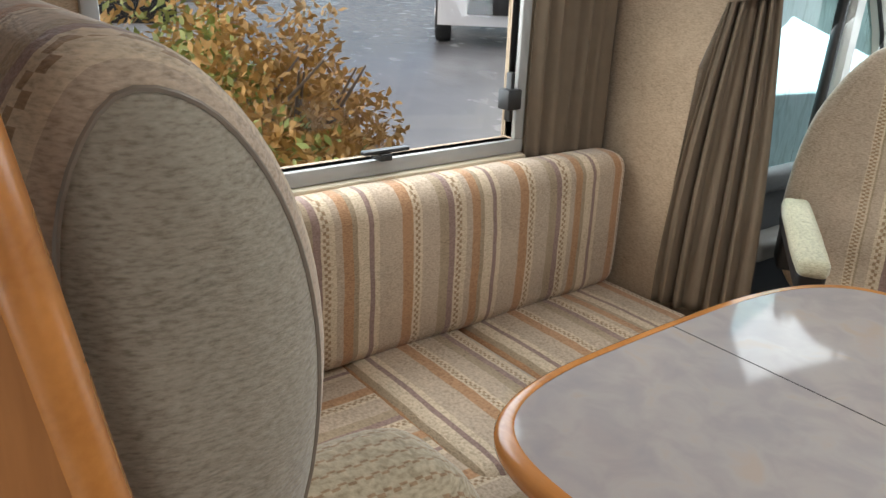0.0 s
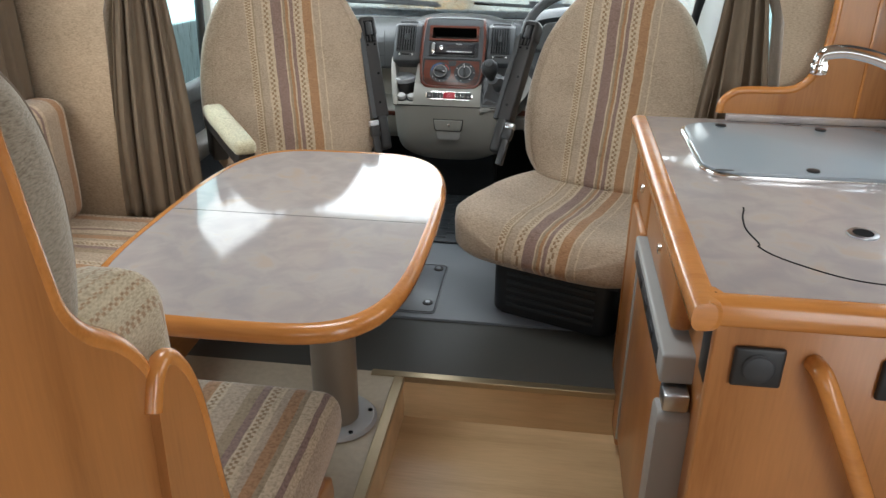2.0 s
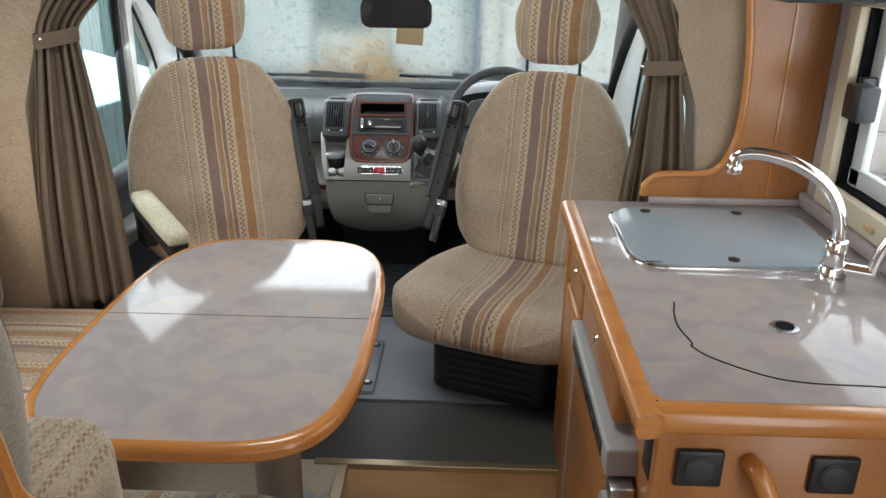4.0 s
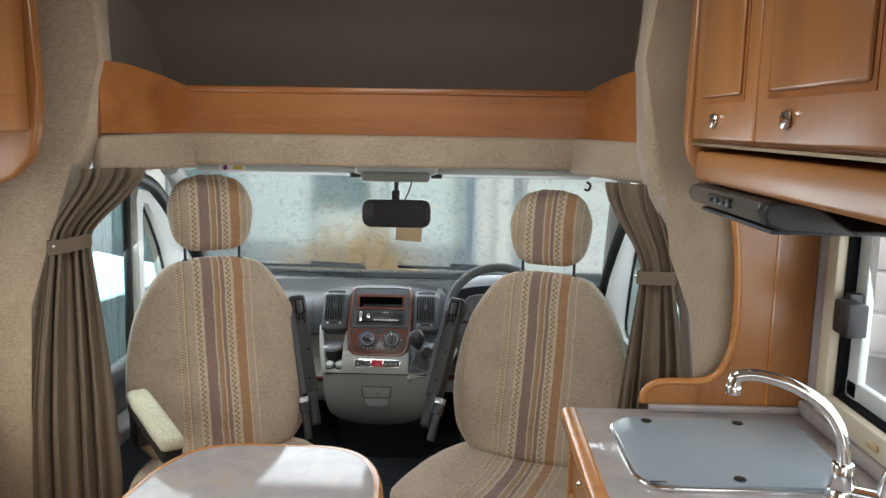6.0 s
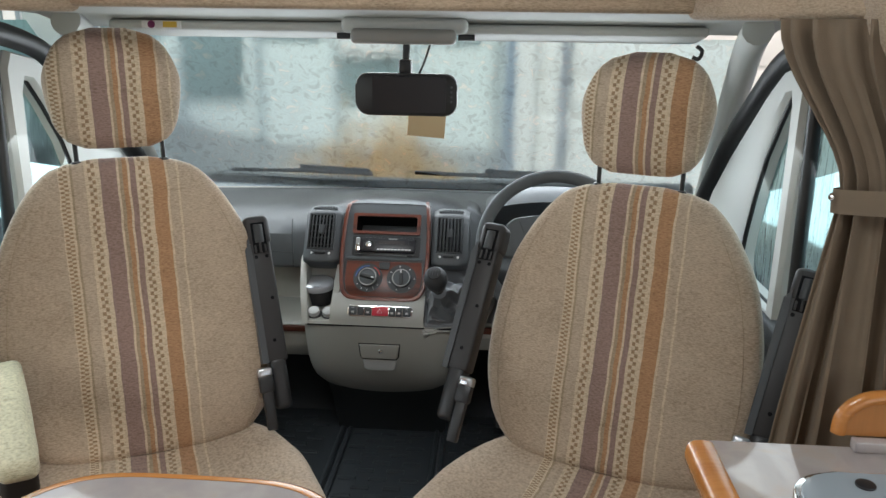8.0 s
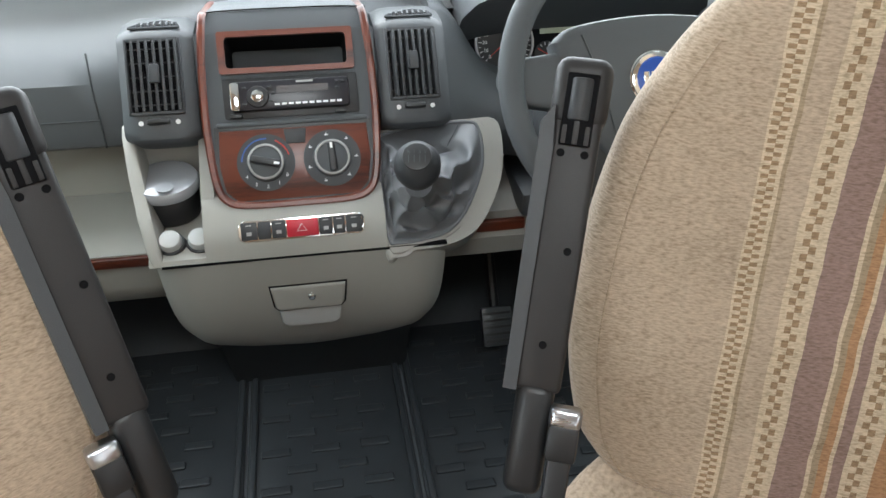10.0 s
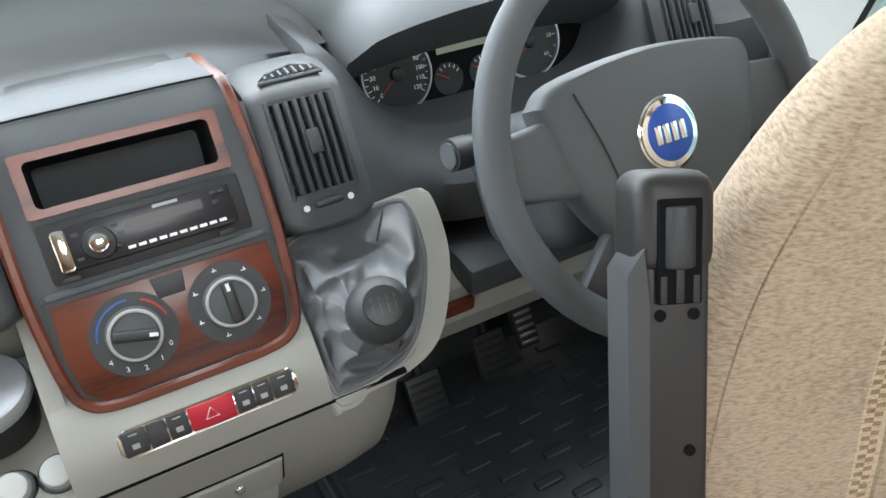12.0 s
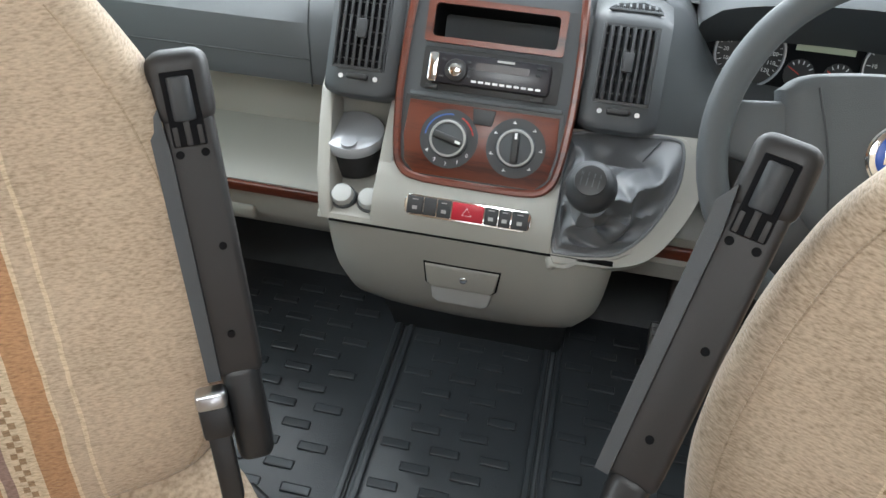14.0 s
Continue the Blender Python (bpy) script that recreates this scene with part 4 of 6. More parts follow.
def curtain(name, label, top, mid, foot, folds=9, amp=.012, tie=None, seed=1):
    """A gathered curtain: each of top, mid, foot is (z, (x, y) of one edge, (x, y) of the other)."""
    t = thing(name, label, "curtain")
    rows, n = 40, folds * 10
    rnd = random.Random(seed)
    ph = [rnd.uniform(-.6, .6) for _ in range(folds + 1)]
    keys = [top, mid, foot]
    bm = bmesh.new()
    grid = []
    for r in range(rows + 1):
        f = r / rows
        z = top[0] + (foot[0] - top[0]) * f
        a, b = (keys[0], keys[1]) if z > mid[0] else (keys[1], keys[2])
        s = (z - a[0]) / (b[0] - a[0])
        s2 = s * s * (3 - 2 * s) if a is keys[0] else math.sin(s * math.pi / 2)
        P = [Vector(a[i]).lerp(Vector(b[i]), s2) for i in (1, 2)]
        d = P[1] - P[0]
        nv = Vector((-d.y, d.x)).normalized()
        width = d.length
        row = []
        for k in range(n + 1):
            u = k / n
            u = u + (.045 * math.sin(2 * math.pi * 1.3 * u + seed) + .022 * math.sin(2 * math.pi * 3.1 * u + 2 * seed)) * math.sin(math.pi * u)
            i = min(int(u * folds), folds - 1)
            w = 2 * math.pi * u * folds + ph[i] * (1 - abs(2 * (u * folds - i) - 1)) + .5 * math.sin(4 * f + i)
            off = amp * (0.7 + .5 * math.sin(i * 2.3)) * math.sin(w) * min(1.0, width / .12 + .3)
            p = P[0].lerp(P[1], u) + nv * off
            row.append(bm.verts.new((p.x, p.y, z)))
        grid.append(row)
    for r0, r1 in zip(grid, grid[1:]):
        for k in range(n):
            bm.faces.new((r0[k], r0[k + 1], r1[k + 1], r1[k]))
    ob = part("cloth", bm, M["curtain"], t)
    sol = ob.modifiers.new("thickness", "SOLIDIFY")
    sol.thickness = .002
    if tie:
        z, w = mid[0], tie
        a, b = Vector(mid[1]), Vector(mid[2])
        c = (a + b) / 2
        d = (b - a)
        hw = d.length / 2 + .006
        m = Matrix.Translation((c.x, c.y, z)) @ Matrix.Rotation(math.atan2(d.y, d.x), 4, "Z")
        ring = superring(0, 0, hw, .024, 2.6, 28)
        part("tieback", loft([[(x, y, -w / 2 + .03 * (x / hw) * .3) for x, y in ring], [(x * 1.02, y * 1.05, .03 * (x / hw) * .3) for x, y in ring], [(x, y, w / 2 + .03 * (x / hw) * .3) for x, y in ring]], cap=False, m=m), M["curtain"], t, "brown cloth tieback")
        part("stud", cyl(.006, .005, 0, .004, 12, .001, m=m @ pose(-hw + .012, -.026, 0, 90, 0, 0)), M["chrome"], t)
    return t


curtain("cab_curtain", "dark brown cab curtain gathered by a tieback", (1.50, (-.73, -.94), (-.59, -.84)), (1.285, (-.835, -.93), (-.75, -.87)), (.48, (-.93, -.935), (-.70, -.85)), 6, .017, .04, 1)
curtain("cab_curtain", "dark brown cab curtain gathered by a tieback", (1.49, (.70, -.95), (.82, -1.07)), (1.25, (.795, -1.0), (.865, -1.09)), (.45, (.735, -.99), (.94, -1.10)), 5, .016, .035, 2)
curtain("window_curtain", "dark brown pleated curtain beside the dinette window", (1.60, (-1.185, -1.20), (-1.165, -.93)), (1.3, (-1.185, -1.20), (-1.165, -.93)), (.84, (-1.185, -1.21), (-1.165, -.93)), 6, .012, None, 3)


# ---- cab shell ----
def cab():
    # windscreen
    w = thing("windscreen", "rain-streaked bonded windscreen", "windscreen", kind="structure")
    rings = []
    for k in range(9):
        t = k / 8
        y, z = .56 - .62 * t, .90 + .545 * t
        hw = .93 - .09 * t
        rings.append([(.07 + hw * (j / 8 - 1), y + .10 * (1 - (j / 8 - 1) ** 2) - .05, z) for j in range(17)])
    bm = loft(rings, cap=False, closed=False)
    g = part("pane", bm, M["windscreen"], w, smooth=True)
    g.visible_shadow = False
    for sx in (-1, 1):
        side = "left" if sx < 0 else "right"

        def X(v):
            return .07 + sx * v

        def sl(v0, v1, *r, **k):
            return box(min(X(v0), X(v1)), max(X(v0), X(v1)), *r, **k)
        yr = -.82 if sx < 0 else -.93
        p = thing("a_pillar_" + side, "pale grey A-pillar trim with a black seal", "pillar", kind="structure")
        path = smoothpath([(X(.82), -.24, 1.47), (X(.84), -.12, 1.425), (X(.865), .03, 1.31), (X(.885), .18, 1.16), (X(.905), .34, .98), (X(.915), .44, .86)], 6)
        part("trim", tube(path, .036, 12), M["white"], p)
        path = smoothpath([(X(.895), yr, 1.462), (X(.90), -.52, 1.45), (X(.905), -.38, 1.432), (X(.91), -.25, 1.39), (X(.91), -.10, 1.29), (X(.91), .06, 1.175), (X(.912), .20, 1.05), (X(.915), .32, .93), (X(.92), .36, .86)], 6)
        part("seal", tube([(a - sx * .032, b, c) for a, b, c in path], .026, 10), M["black"], p, "black rubber door seal")
        d = thing("cab_door_" + side, "grey cab door with wet windows in black seals", "door", kind="structure")
        part("inner_panel", prism([(yr, .23), (.48, .23), (.48, .80), (.30, .86), (yr, .80)], "x", X(.895), X(.94)), M["grey_dark"], d)
        part("top_ledge", sl(.86, .91, yr, .28, .775, .835, bev=.015, seg=3), M["grey"], d)
        part("armrest", sl(.82, .90, -.75, -.15, .60, .66, bev=.02, seg=3), M["light_grey"], d)
        fr = [(X(.905), -.45, .83), (X(.90), -.44, 1.15), (X(.895), -.43, 1.43)]
        part("divider", tube(fr, .015, 10), M["black"], d, "black window divider")
        outer = [(-.425, .82), (-.42, 1.15), (-.42, 1.37), (-.40, 1.405), (-.30, 1.385), (-.20, 1.325), (-.08, 1.235), (.05, 1.14), (.20, 1.01), (.29, .90), (.29, .84), (.20, .80)]
        inner = [(-.375, .845), (-.37, 1.15), (-.36, 1.30), (-.345, 1.335), (-.32, 1.33), (-.27, 1.27), (-.20, 1.17), (-.15, 1.06), (-.115, .96), (-.10, .89), (-.11, .855), (-.14, .84)]
        part("quarter_frame", loft([[(X(.885), a, c) for a, c in outer], [(X(.872), .9 * a + .1 * e, .9 * c + .1 * g) for (a, c), (e, g) in zip(outer, inner)], [(X(.872), .15 * a + .85 * e, .15 * c + .85 * g) for (a, c), (e, g) in zip(outer, inner)], [(X(.885), e, g) for e, g in inner], [(X(.925), e, g) for e, g in inner], [(X(.925), a, c) for a, c in outer], [(X(.885), a, c) for a, c in outer]], cap=False), M["white"], d, "pale quarter window frame")
        part("quarter_seal", tube([(X(.892), e, g) for e, g in inner], .006, 8, closed=True), M["black"], d, "black rubber seal")
        part("top_frame", tube([(X(.90), yr, 1.435), (X(.90), -.44, 1.415)], .018, 10), M["white"], d)
        bm = loft([[(X(.926), yr, .80), (X(.926), .46, .80)], [(X(.915), yr, 1.47), (X(.915), -.25, 1.47)]], cap=False, closed=False)
        gl = part("pane", bm, M["sideglass"], d)
        gl.visible_shadow = False
    structure("wall_cab_rear_left", box(-1.20, -.86, -.825, -.80, .2, ZC), M["padded"], "cloth-lined bulkhead edge", "wall")
    structure("wall_cab_rear_right", box(.98, 1.2, -.98, -.95, .2, ZC), M["padded"], "cloth-lined bulkhead edge", "wall")
    # headliner
    prof = [(-.60, 1.50), (-.45, 1.50), (-.20, 1.485), (-.06, 1.455), (-.02, 1.47), (.0, 1.50), (-.1, 1.56), (-.60, 1.57)]
    structure("ceiling_cab", prism(prof, "x", -.845, .975), M["headliner"], "pale grey cab headliner", "ceiling", True)
    # bulkhead in front of the dash
    structure("wall_front", box(-1.0, 1.0, .62, .66, -.1, .92), M["grey_dark"], "dark bulkhead below the windscreen", "wall")
    structure("scuttle", prism([(.50, .88), (.62, .895), (.64, .92), (.62, .88), (.5, .86)], "x", -.95, .95), M["white"], "pale grey lower screen edge", "trim")
    for sx in (-1, 1):
        v = thing("sun_visor", "pale grey folded sun visor", "sun visor", (.07 + sx * .44, -.10, 1.452), group="sun visors")
        part("pad", box(-.31, .29, -.075, .06, -.012, .012, .010, 3, Matrix.Rotation(radians(-9), 4, "X")), M["headliner"], v)
        part("pivot", cyl(.008, .008, -.02, .02, 12, m=pose(sx * -.29, -.06, -.01, 0, 90, 0)), M["grey_dark"], v)
        if sx < 0:
            part("label", box(-.22, -.12, -.078, -.074, -.010, .008, 0, 2, Matrix.Rotation(radians(-9), 4, "X")), M["print_white"], v, "white airbag warning label")
            part("symbol", cyl(.0095, .0095, 0, .001, 20, m=Matrix.Rotation(radians(-9), 4, "X") @ pose(-.195, -.078, -.001, 90, 0, 0)), mat("violet_print", (.20, .03, .12), .5), v)
            part("symbol", box(-.165, -.13, -.0795, -.078, -.008, .006, 0, 2, Matrix.Rotation(radians(-9), 4, "X")), mat("yellow_print", (.65, .42, .06), .5), v)
    c = thing("roof_console", "grey courtesy light console on the cab headliner", "roof console", (.075, -.19, 1.478))
    part("shell", box(-.15, .15, -.06, .10, -.028, .01, .016, 3), M["headliner"], c)
    part("lens", box(-.125, .125, -.074, -.04, -.052, -.016, .012, 3), mat("lamp_lens", (.30, .29, .27), .3, var=.08), c, "frosted lamp lens")
    m = thing("mirror_monitor", "black clip-on mirror with a dark screen below the headliner", "mirror", (.072, -.17, 1.302))
    part("housing", prism(rrect(-.128, .128, -.052, .052, .03), "y", 0, .028, .006), M["black"], m)
    part("screen", prism(rrect(-.085, .10, -.044, .044, .006), "y", -.0015, .0, 0), M["screen"], m)
    part("mount", box(-.02, .012, .01, .04, .05, .085, .006), M["black"], m)
    part("stem", tube([(-.004, .03, .075), (-.004, .05, .13), (-.004, .04, .165)], .009, 10), M["black"], m)
    part("cable", tube(smoothpath([(.03, .02, .05), (.045, .03, .085), (.06, .05, .14)], 5), .003, 6), M["black"], m)
    for k in range(4):
        part("button", cyl(.003, .003, 0, .001, 10, m=pose(.114, -.001, .02 - .012 * k, 90, 0, 0)), M["grey"], m)
    for x0, x1 in ((-.62, -.14), (.02, .56)):
        wp = thing("windscreen_wiper", "black wiper blade resting at the foot of the wet windscreen", "wiper", (0, 0, 0), group="windscreen wipers")
        part("blade", tube([(x0, .53 - .06 * abs(x0), .972), (x0 + .5 * (x1 - x0), .575, .955), (x1, .60, .945)], .007, 8), M["black"], wp)
        part("arm", tube([(x0 + .45 * (x1 - x0), .585, .968), (x1 - .02, .64, .945)], .008, 8), M["black"], wp)
    cd = thing("paper_card", "small brown card tucked in the windscreen", "card", (.105, .03, 1.195))
    part("sheet", box(-.052, .052, 0, .002, -.026, .055, 0, 2, Matrix.Rotation(radians(4), 4, "Y")), M["card"], cd)
    for sx, y in ((-.63, -.14), (.78, -.14)):
        h = thing("screen_blind_hook", "small black clip at the corner of the windscreen", "clip", (sx, y, 1.40), group="windscreen clips")
        part("clip", tube(smoothpath([(0, 0, .03), (.012, -.008, .018), (.004, -.012, .0), (-.01, -.008, .004)], 5), .005, 8), M["black"], h)


cab()


# ---- dashboard ----
# the centre stack lies in a plane leaning back: u to the right, v down along it, w out of it
CV = Vector((0, -.106, -.156)).normalized()
CN = Vector((0, -.156, .106)).normalized()
CM = Matrix(((1, CV.x, CN.x, 0), (0, CV.y, CN.y, 0), (0, CV.z, CN.z, .95), (0, 0, 0, 1)))


# the plate round the gear lever leans further back than the stack
PV = Vector((0, -.717, -.697)).normalized()
PN = Vector((0, -.697, .717)).normalized()
PM = Matrix(((1, PV.x, PN.x, 0), (0, PV.y, PN.y, -.066), (0, PV.z, PN.z, .80), (0, 0, 0, 1)))


def cprism(poly, w0, w1, bev=0.0, seg=2):
    return prism(poly, "z", w0, w1, bev, seg, CM)


def cbox(u0, u1, v0, v1, w0, w1, bev=0.0, seg=2):
    return box(u0, u1, v0, v1, w0, w1, bev, seg, CM)


def ring_frame(outer, inner, w0, w1):
    n = len(outer)
    return loft([[(*p, w0) for p in outer], [(*p, w1) for p in outer], [(*p, w1) for p in inner], [(*p, w0) for p in inner]], cap=False, m=CM)


def dashboard():
    d = thing("dashboard", "grey moulded van dashboard with pale lower trim and burr wood inlays", "dashboard")
    # upper moulding, full width, with a swelling over the instruments
    rings = []
    xs = [-.93 + .0465 * k for k in range(41)]
    for x in xs:
        c = math.exp(-((x) / .19) ** 4)
        drv = math.exp(-((x - .48) / .27) ** 6)
        pas = math.exp(-((x + .58) / .33) ** 4)
        bow = .10 * (x / .93) ** 2
        f = -.005 * pas + .035 * c + .16 * drv
        top = .935 + .035 * c + .0 * drv - .02 * (x / .93) ** 2
        lowz = .775 - .045 * c - .02 * drv
        rings.append([(x, .60 - bow, .70), (x, .60 - bow, .895), (x, .46 - bow, .915), (x, .22, top), (x, .10 + .3 * f, top - .006), (x, .045 + f, top - .03), (x, .015 + f, .88),
                      (x, .0 + f, .81), (x, .005 + f, lowz + .012), (x, .025 + f, lowz), (x, .14 + .5 * f, lowz - .005), (x, .3, .70)])
    part("upper_moulding", loft(rings), M["grey"], d)
    # crease lines of the airbag lid
    part("airbag_crease", tube([(-.28, -.002, .785), (-.28, .0, .88), (-.285, .03, .92)], .0015, 6), M["grey_dark"], d)
    part("airbag_crease", tube([(-.88, -.006, .83), (-.28, -.003, .83)], .0012, 6), M["grey_dark"], d)
    # passenger tray and glove box
    part("tray_back", box(-.92, -.20, .10, .30, .50, .77), M["light_grey"], d, "pale recessed shelf")
    part("tray_floor", prism([(.12, .655), (-.04, .635), (-.055, .625), (-.055, .60), (.12, .60)], "x", -.92, -.20), M["light_grey"], d)
    part("wood_strip", box(-.92, -.225, -.062, -.05, .604, .622, .004), M["burr"], d, "burr wood strip")
    part("glovebox", prism([(-.048, .598), (-.052, .56), (-.03, .52), (.02, .495), (.2, .49), (.2, .60)], "x", -.92, -.222, .004), M["light_grey"], d, "pale glovebox lid")
    part("glovebox_handle", box(-.46, -.38, -.060, -.045, .545, .57, .006, 3), M["light_grey"], d)
    # driver side lower trim
    part("knee_panel", prism([(.15, .72), (-.03, .675), (-.075, .66), (-.09, .62), (-.07, .575), (.0, .55), (.2, .55)], "x", .22, .92, .006), M["light_grey"], d, "pale knee panel")
    part("wood_strip", box(.255, .355, -.094, -.082, .632, .652, .004), M["burr"], d, "burr wood strip")
    part("column_recess", box(.345, .62, -.098, .05, .655, .70, .01), M["vent_grey"], d)
    # instrument binnacle
    rings = []
    for k in range(25):
        t = k / 24
        x = .275 + .41 * t
        h = math.sin(math.pi * t) ** .38
        rings.append([(x, .13, .86 + .03 * h), (x, .075 - .06 * h, .925 + .062 * h), (x, .06 - .065 * h, .935 + .066 * h), (x, .07 - .05 * h, .945 + .075 * h), (x, .12, .95 + .07 * h), (x, .36, .925 + .03 * h)])
    part("binnacle_hood", loft(rings), M["grey"], d, "instrument hood")
    rings = []
    for k in range(45):
        x = .222 + .49 * k / 44
        ze = interp([(.222, .958), (.245, .948), (.275, .915), (.300, .872), (.325, .845), (.36, .832), (.44, .828), (.60, .828), (.645, .845), (.675, .89), (.70, .935), (.72, .945)], x)
        ye = interp([(.222, .075), (.26, .083), (.30, .075), (.34, .052), (.42, .035), (.60, .035), (.66, .06), (.70, .075)], x)
        yf = interp([(.222, -.020), (.27, -.012), (.32, -.018), (.37, -.040), (.46, -.055), (.60, -.05), (.70, -.01)], x)
        rings.append([(x, .20, .72), (x, yf + .03, .722), (x, yf + .006, .732), (x, yf, .755), (x, yf + .004, .79), (x, yf + .30 * (ye - yf), .79 + .42 * (ze - .79)), (x, yf + .66 * (ye - yf), .79 + .74 * (ze - .79)), (x, ye - .008, ze - .006), (x, ye, ze - .001), (x, ye + .010, ze), (x, .20, ze - .004)])
    part("instrument_surround", loft(rings), M["grey"], d, "grey moulding sweeping below the gauges")
    tilt = pose(0, .128, .868, 68, 0, 0)

    def ib(x0, x1, y0, y1, w0, w1, **k):
        return box(x0, x1, y0, y1, w0, w1, m=tilt, **k)
    part("instrument_panel", ib(.275, .69, -.07, .075, -.012, -.001), M["black_and_shade"], d, "black instrument panel")
    for gx, n, step in ((.362, 13, "mph"), (.571, 7, "rpm")):
        gm = tilt @ Matrix.Translation((gx, 0, 0))
        g = part("gauge", cyl(.050, .050, 0, .001, 48, m=gm), M["black"], d, "round gauge with white figures")
        part("bezel", loft([[(r * math.cos(2 * math.pi * k / 48), r * math.sin(2 * math.pi * k / 48), w) for k in range(48)] for r, w in ((.0475, .001), (.0485, .004), (.051, .004), (.052, .0))], cap=False, m=gm), M["steel"], g)
        a0, a1 = radians(220), radians(-40)
        for k in range(n * 2 - 1):
            a = a0 + (a1 - a0) * k / (n * 2 - 2)
            ln = .006 if k % 2 == 0 else .0035
            part("tick", box(-.0005, .0005, .046 - ln, .046, .0012, .0016, m=gm @ Matrix.Rotation(a - math.pi / 2, 4, "Z")), M["print_white"], g)
        for k in range(n):
            a = a0 + (a1 - a0) * k / (n - 1)
            text("figure", str(k * 10), .0085, gm @ Matrix.Translation((.0345 * math.cos(a), .0345 * math.sin(a), .0013)), M["print_white"], g)
        part("needle", loft([[(-.0012, -.006, .003), (.0012, -.006, .003), (.0012, -.006, .0036), (-.0012, -.006, .0036)], [(-.0003, .036, .003), (.0003, .036, .003), (.0003, .036, .0036), (-.0003, .036, .0036)]], m=gm @ Matrix.Rotation(radians(220) - math.pi / 2, 4, "Z")), M["print_red"], g)
        part("hub", cyl(.010, .008, .001, .006, 24, .001, m=gm), M["black"], g)
    part("display", ib(.425, .508, .012, .066, 0, .001), M["lcd"], d, "pale green display")
    for gx in (.437, .492):
        gm = tilt @ Matrix.Translation((gx, -.022, 0))
        g = part("small_gauge", cyl(.022, .022, 0, .0008, 30, m=gm), M["black"], d)
        for k in range(6):
            a = radians(150 - 24 * k)
            part("tick", box(-.0006, .0006, .015, .020, .001, .0014, m=gm @ Matrix.Rotation(a - math.pi / 2, 4, "Z")), M["print_red"] if k == 0 else M["print_white"], g)
        part("needle", box(-.0007, .0007, 0, .016, .001, .002, m=gm @ Matrix.Rotation(radians(60), 4, "Z")), M["print_red"], g)


def text(name, body, size, m, material, parent, depth=0.0002):
    cu = bpy.data.curves.new(name, "FONT")
    cu.body, cu.size, cu.align_x, cu.align_y, cu.extrude = body, size, "CENTER", "CENTER", depth
    cu.resolution_u = 2
    ob = new(name, cu)
    cu.materials.append(material)
    ob.parent = parent
    ob.matrix_basis = m
    return ob


dashboard()


def vent(x, u0, u1, v0, v1, slats, m, label, hood=True):
    t = thing("air_vent", label, "air vent", group="dashboard air vents")
    hw = .052
    if hood:
        prof = [(.150, -.10), (.150, -.004), (.146, .003), (.138, .006), (.004, .006), (-.005, .003), (-.012, -.004), (-.038, -.042), (-.044, -.056), (-.046, -.10)]
        rings = []
        for k in range(9):
            q = k / 4 - 1
            ease = .008 * abs(q) ** 5
            rings.append([(x + hw * q, v - (ease if v > .1 else -ease * .6), w - ease * 1.4) for v, w in prof])
        part("shell", loft(rings, m=m), M["vent_grey"], t)
    fw = .004
    # flat near-black sheet paints the shade behind the slats; nothing is cut out
    part("opening_shade", box(x + u0, x + u1, v0, v1, .0062, .0075, m=m), M["black_and_shade"], t)
    part("frame", join(box(x + u0 - fw, x + u0, v0 - fw, v1 + fw, .006, .012, .001, m=m), box(x + u1, x + u1 + fw, v0 - fw, v1 + fw, .006, .012, .001, m=m),
                       box(x + u0, x + u1, v0 - fw, v0, .006, .012, m=m), box(x + u0, x + u1, v1, v1 + fw, .006, .012, m=m)), M["grey_dark"], t)
    for k in range(slats):
        u = x + u0 + (u1 - u0) * (k + .5) / slats
        s = part("slat", box(-.0009, .0030, v0, v1, -.002, .010, .0006, m=m @ Matrix.Translation((u, 0, .0075)) @ Matrix.Rotation(radians(14), 4, "Y")), M["grey_dark"], t)
    for k in range(5):
        v = v0 + (v1 - v0) * (k + .5) / 5
        part("cross_slat", box(x + u0, x + u1, v - .001, v + .001, .0075, .0085, m=m), M["black"], t)
    if hood:
        part("tab", box(x - .007, x + .007, (v0 + v1) / 2 - .015, (v0 + v1) / 2 + .011, .016, .023, .002, m=m), M["grey_dark"], t)
        part("thumbwheel", box(x - .017, x + .014, v1 + .010, v1 + .018, .006, .014, .003, 3, m=m), M["black"], t)
        for a, r in ((-.026, .0035), (.024, .0035)):
            part("mark", cyl(r, r, 0, .0006, 14, m=m @ Matrix.Translation((x + a, v1 + .015, .0062))), M["print_white"], t)
        # small triangular demister grille on the sloping top, its shade a near-black plate
        tm = m @ Matrix.Translation((x, -.010, -.002)) @ Matrix.Rotation(radians(55.2), 4, "X") @ Matrix.Scale(.8, 4)
        part("demister_shade", prism([(-.040, -.004), (.042, -.004), (.036, -.020), (.012, -.034), (-.022, -.022)], "z", -.002, .0035, .002, 2, tm), M["black_and_shade"], t)
        part("demister_rim", tube([tm @ Vector((a, c, .003)) for a, c in ((-.043, -.002), (.045, -.002), (.038, -.022), (.012, -.037), (-.024, -.024))], .0022, 6, closed=True), M["grey"], t)
        for k in range(7):
            a = -.032 + .0105 * k
            part("demister_slat", box(a, a + .003, -.008 - .018 * (1 - abs(k - 3.6) / 4.5), -.005, .002, .0075, m=tm), M["grey"], t)
    return t


vent(.181, -.034, .033, .012, .108, 7, CM, "dark dashboard air vent with upright slats")
vent(-.181, -.036, .032, .010, .108, 7, CM, "dark dashboard air vent with upright slats")
vent(.76, -.035, .035, .0, .085, 7, Matrix.Translation((0, .05, -.015)) @ CM, "dark side air vent with upright slats", True)


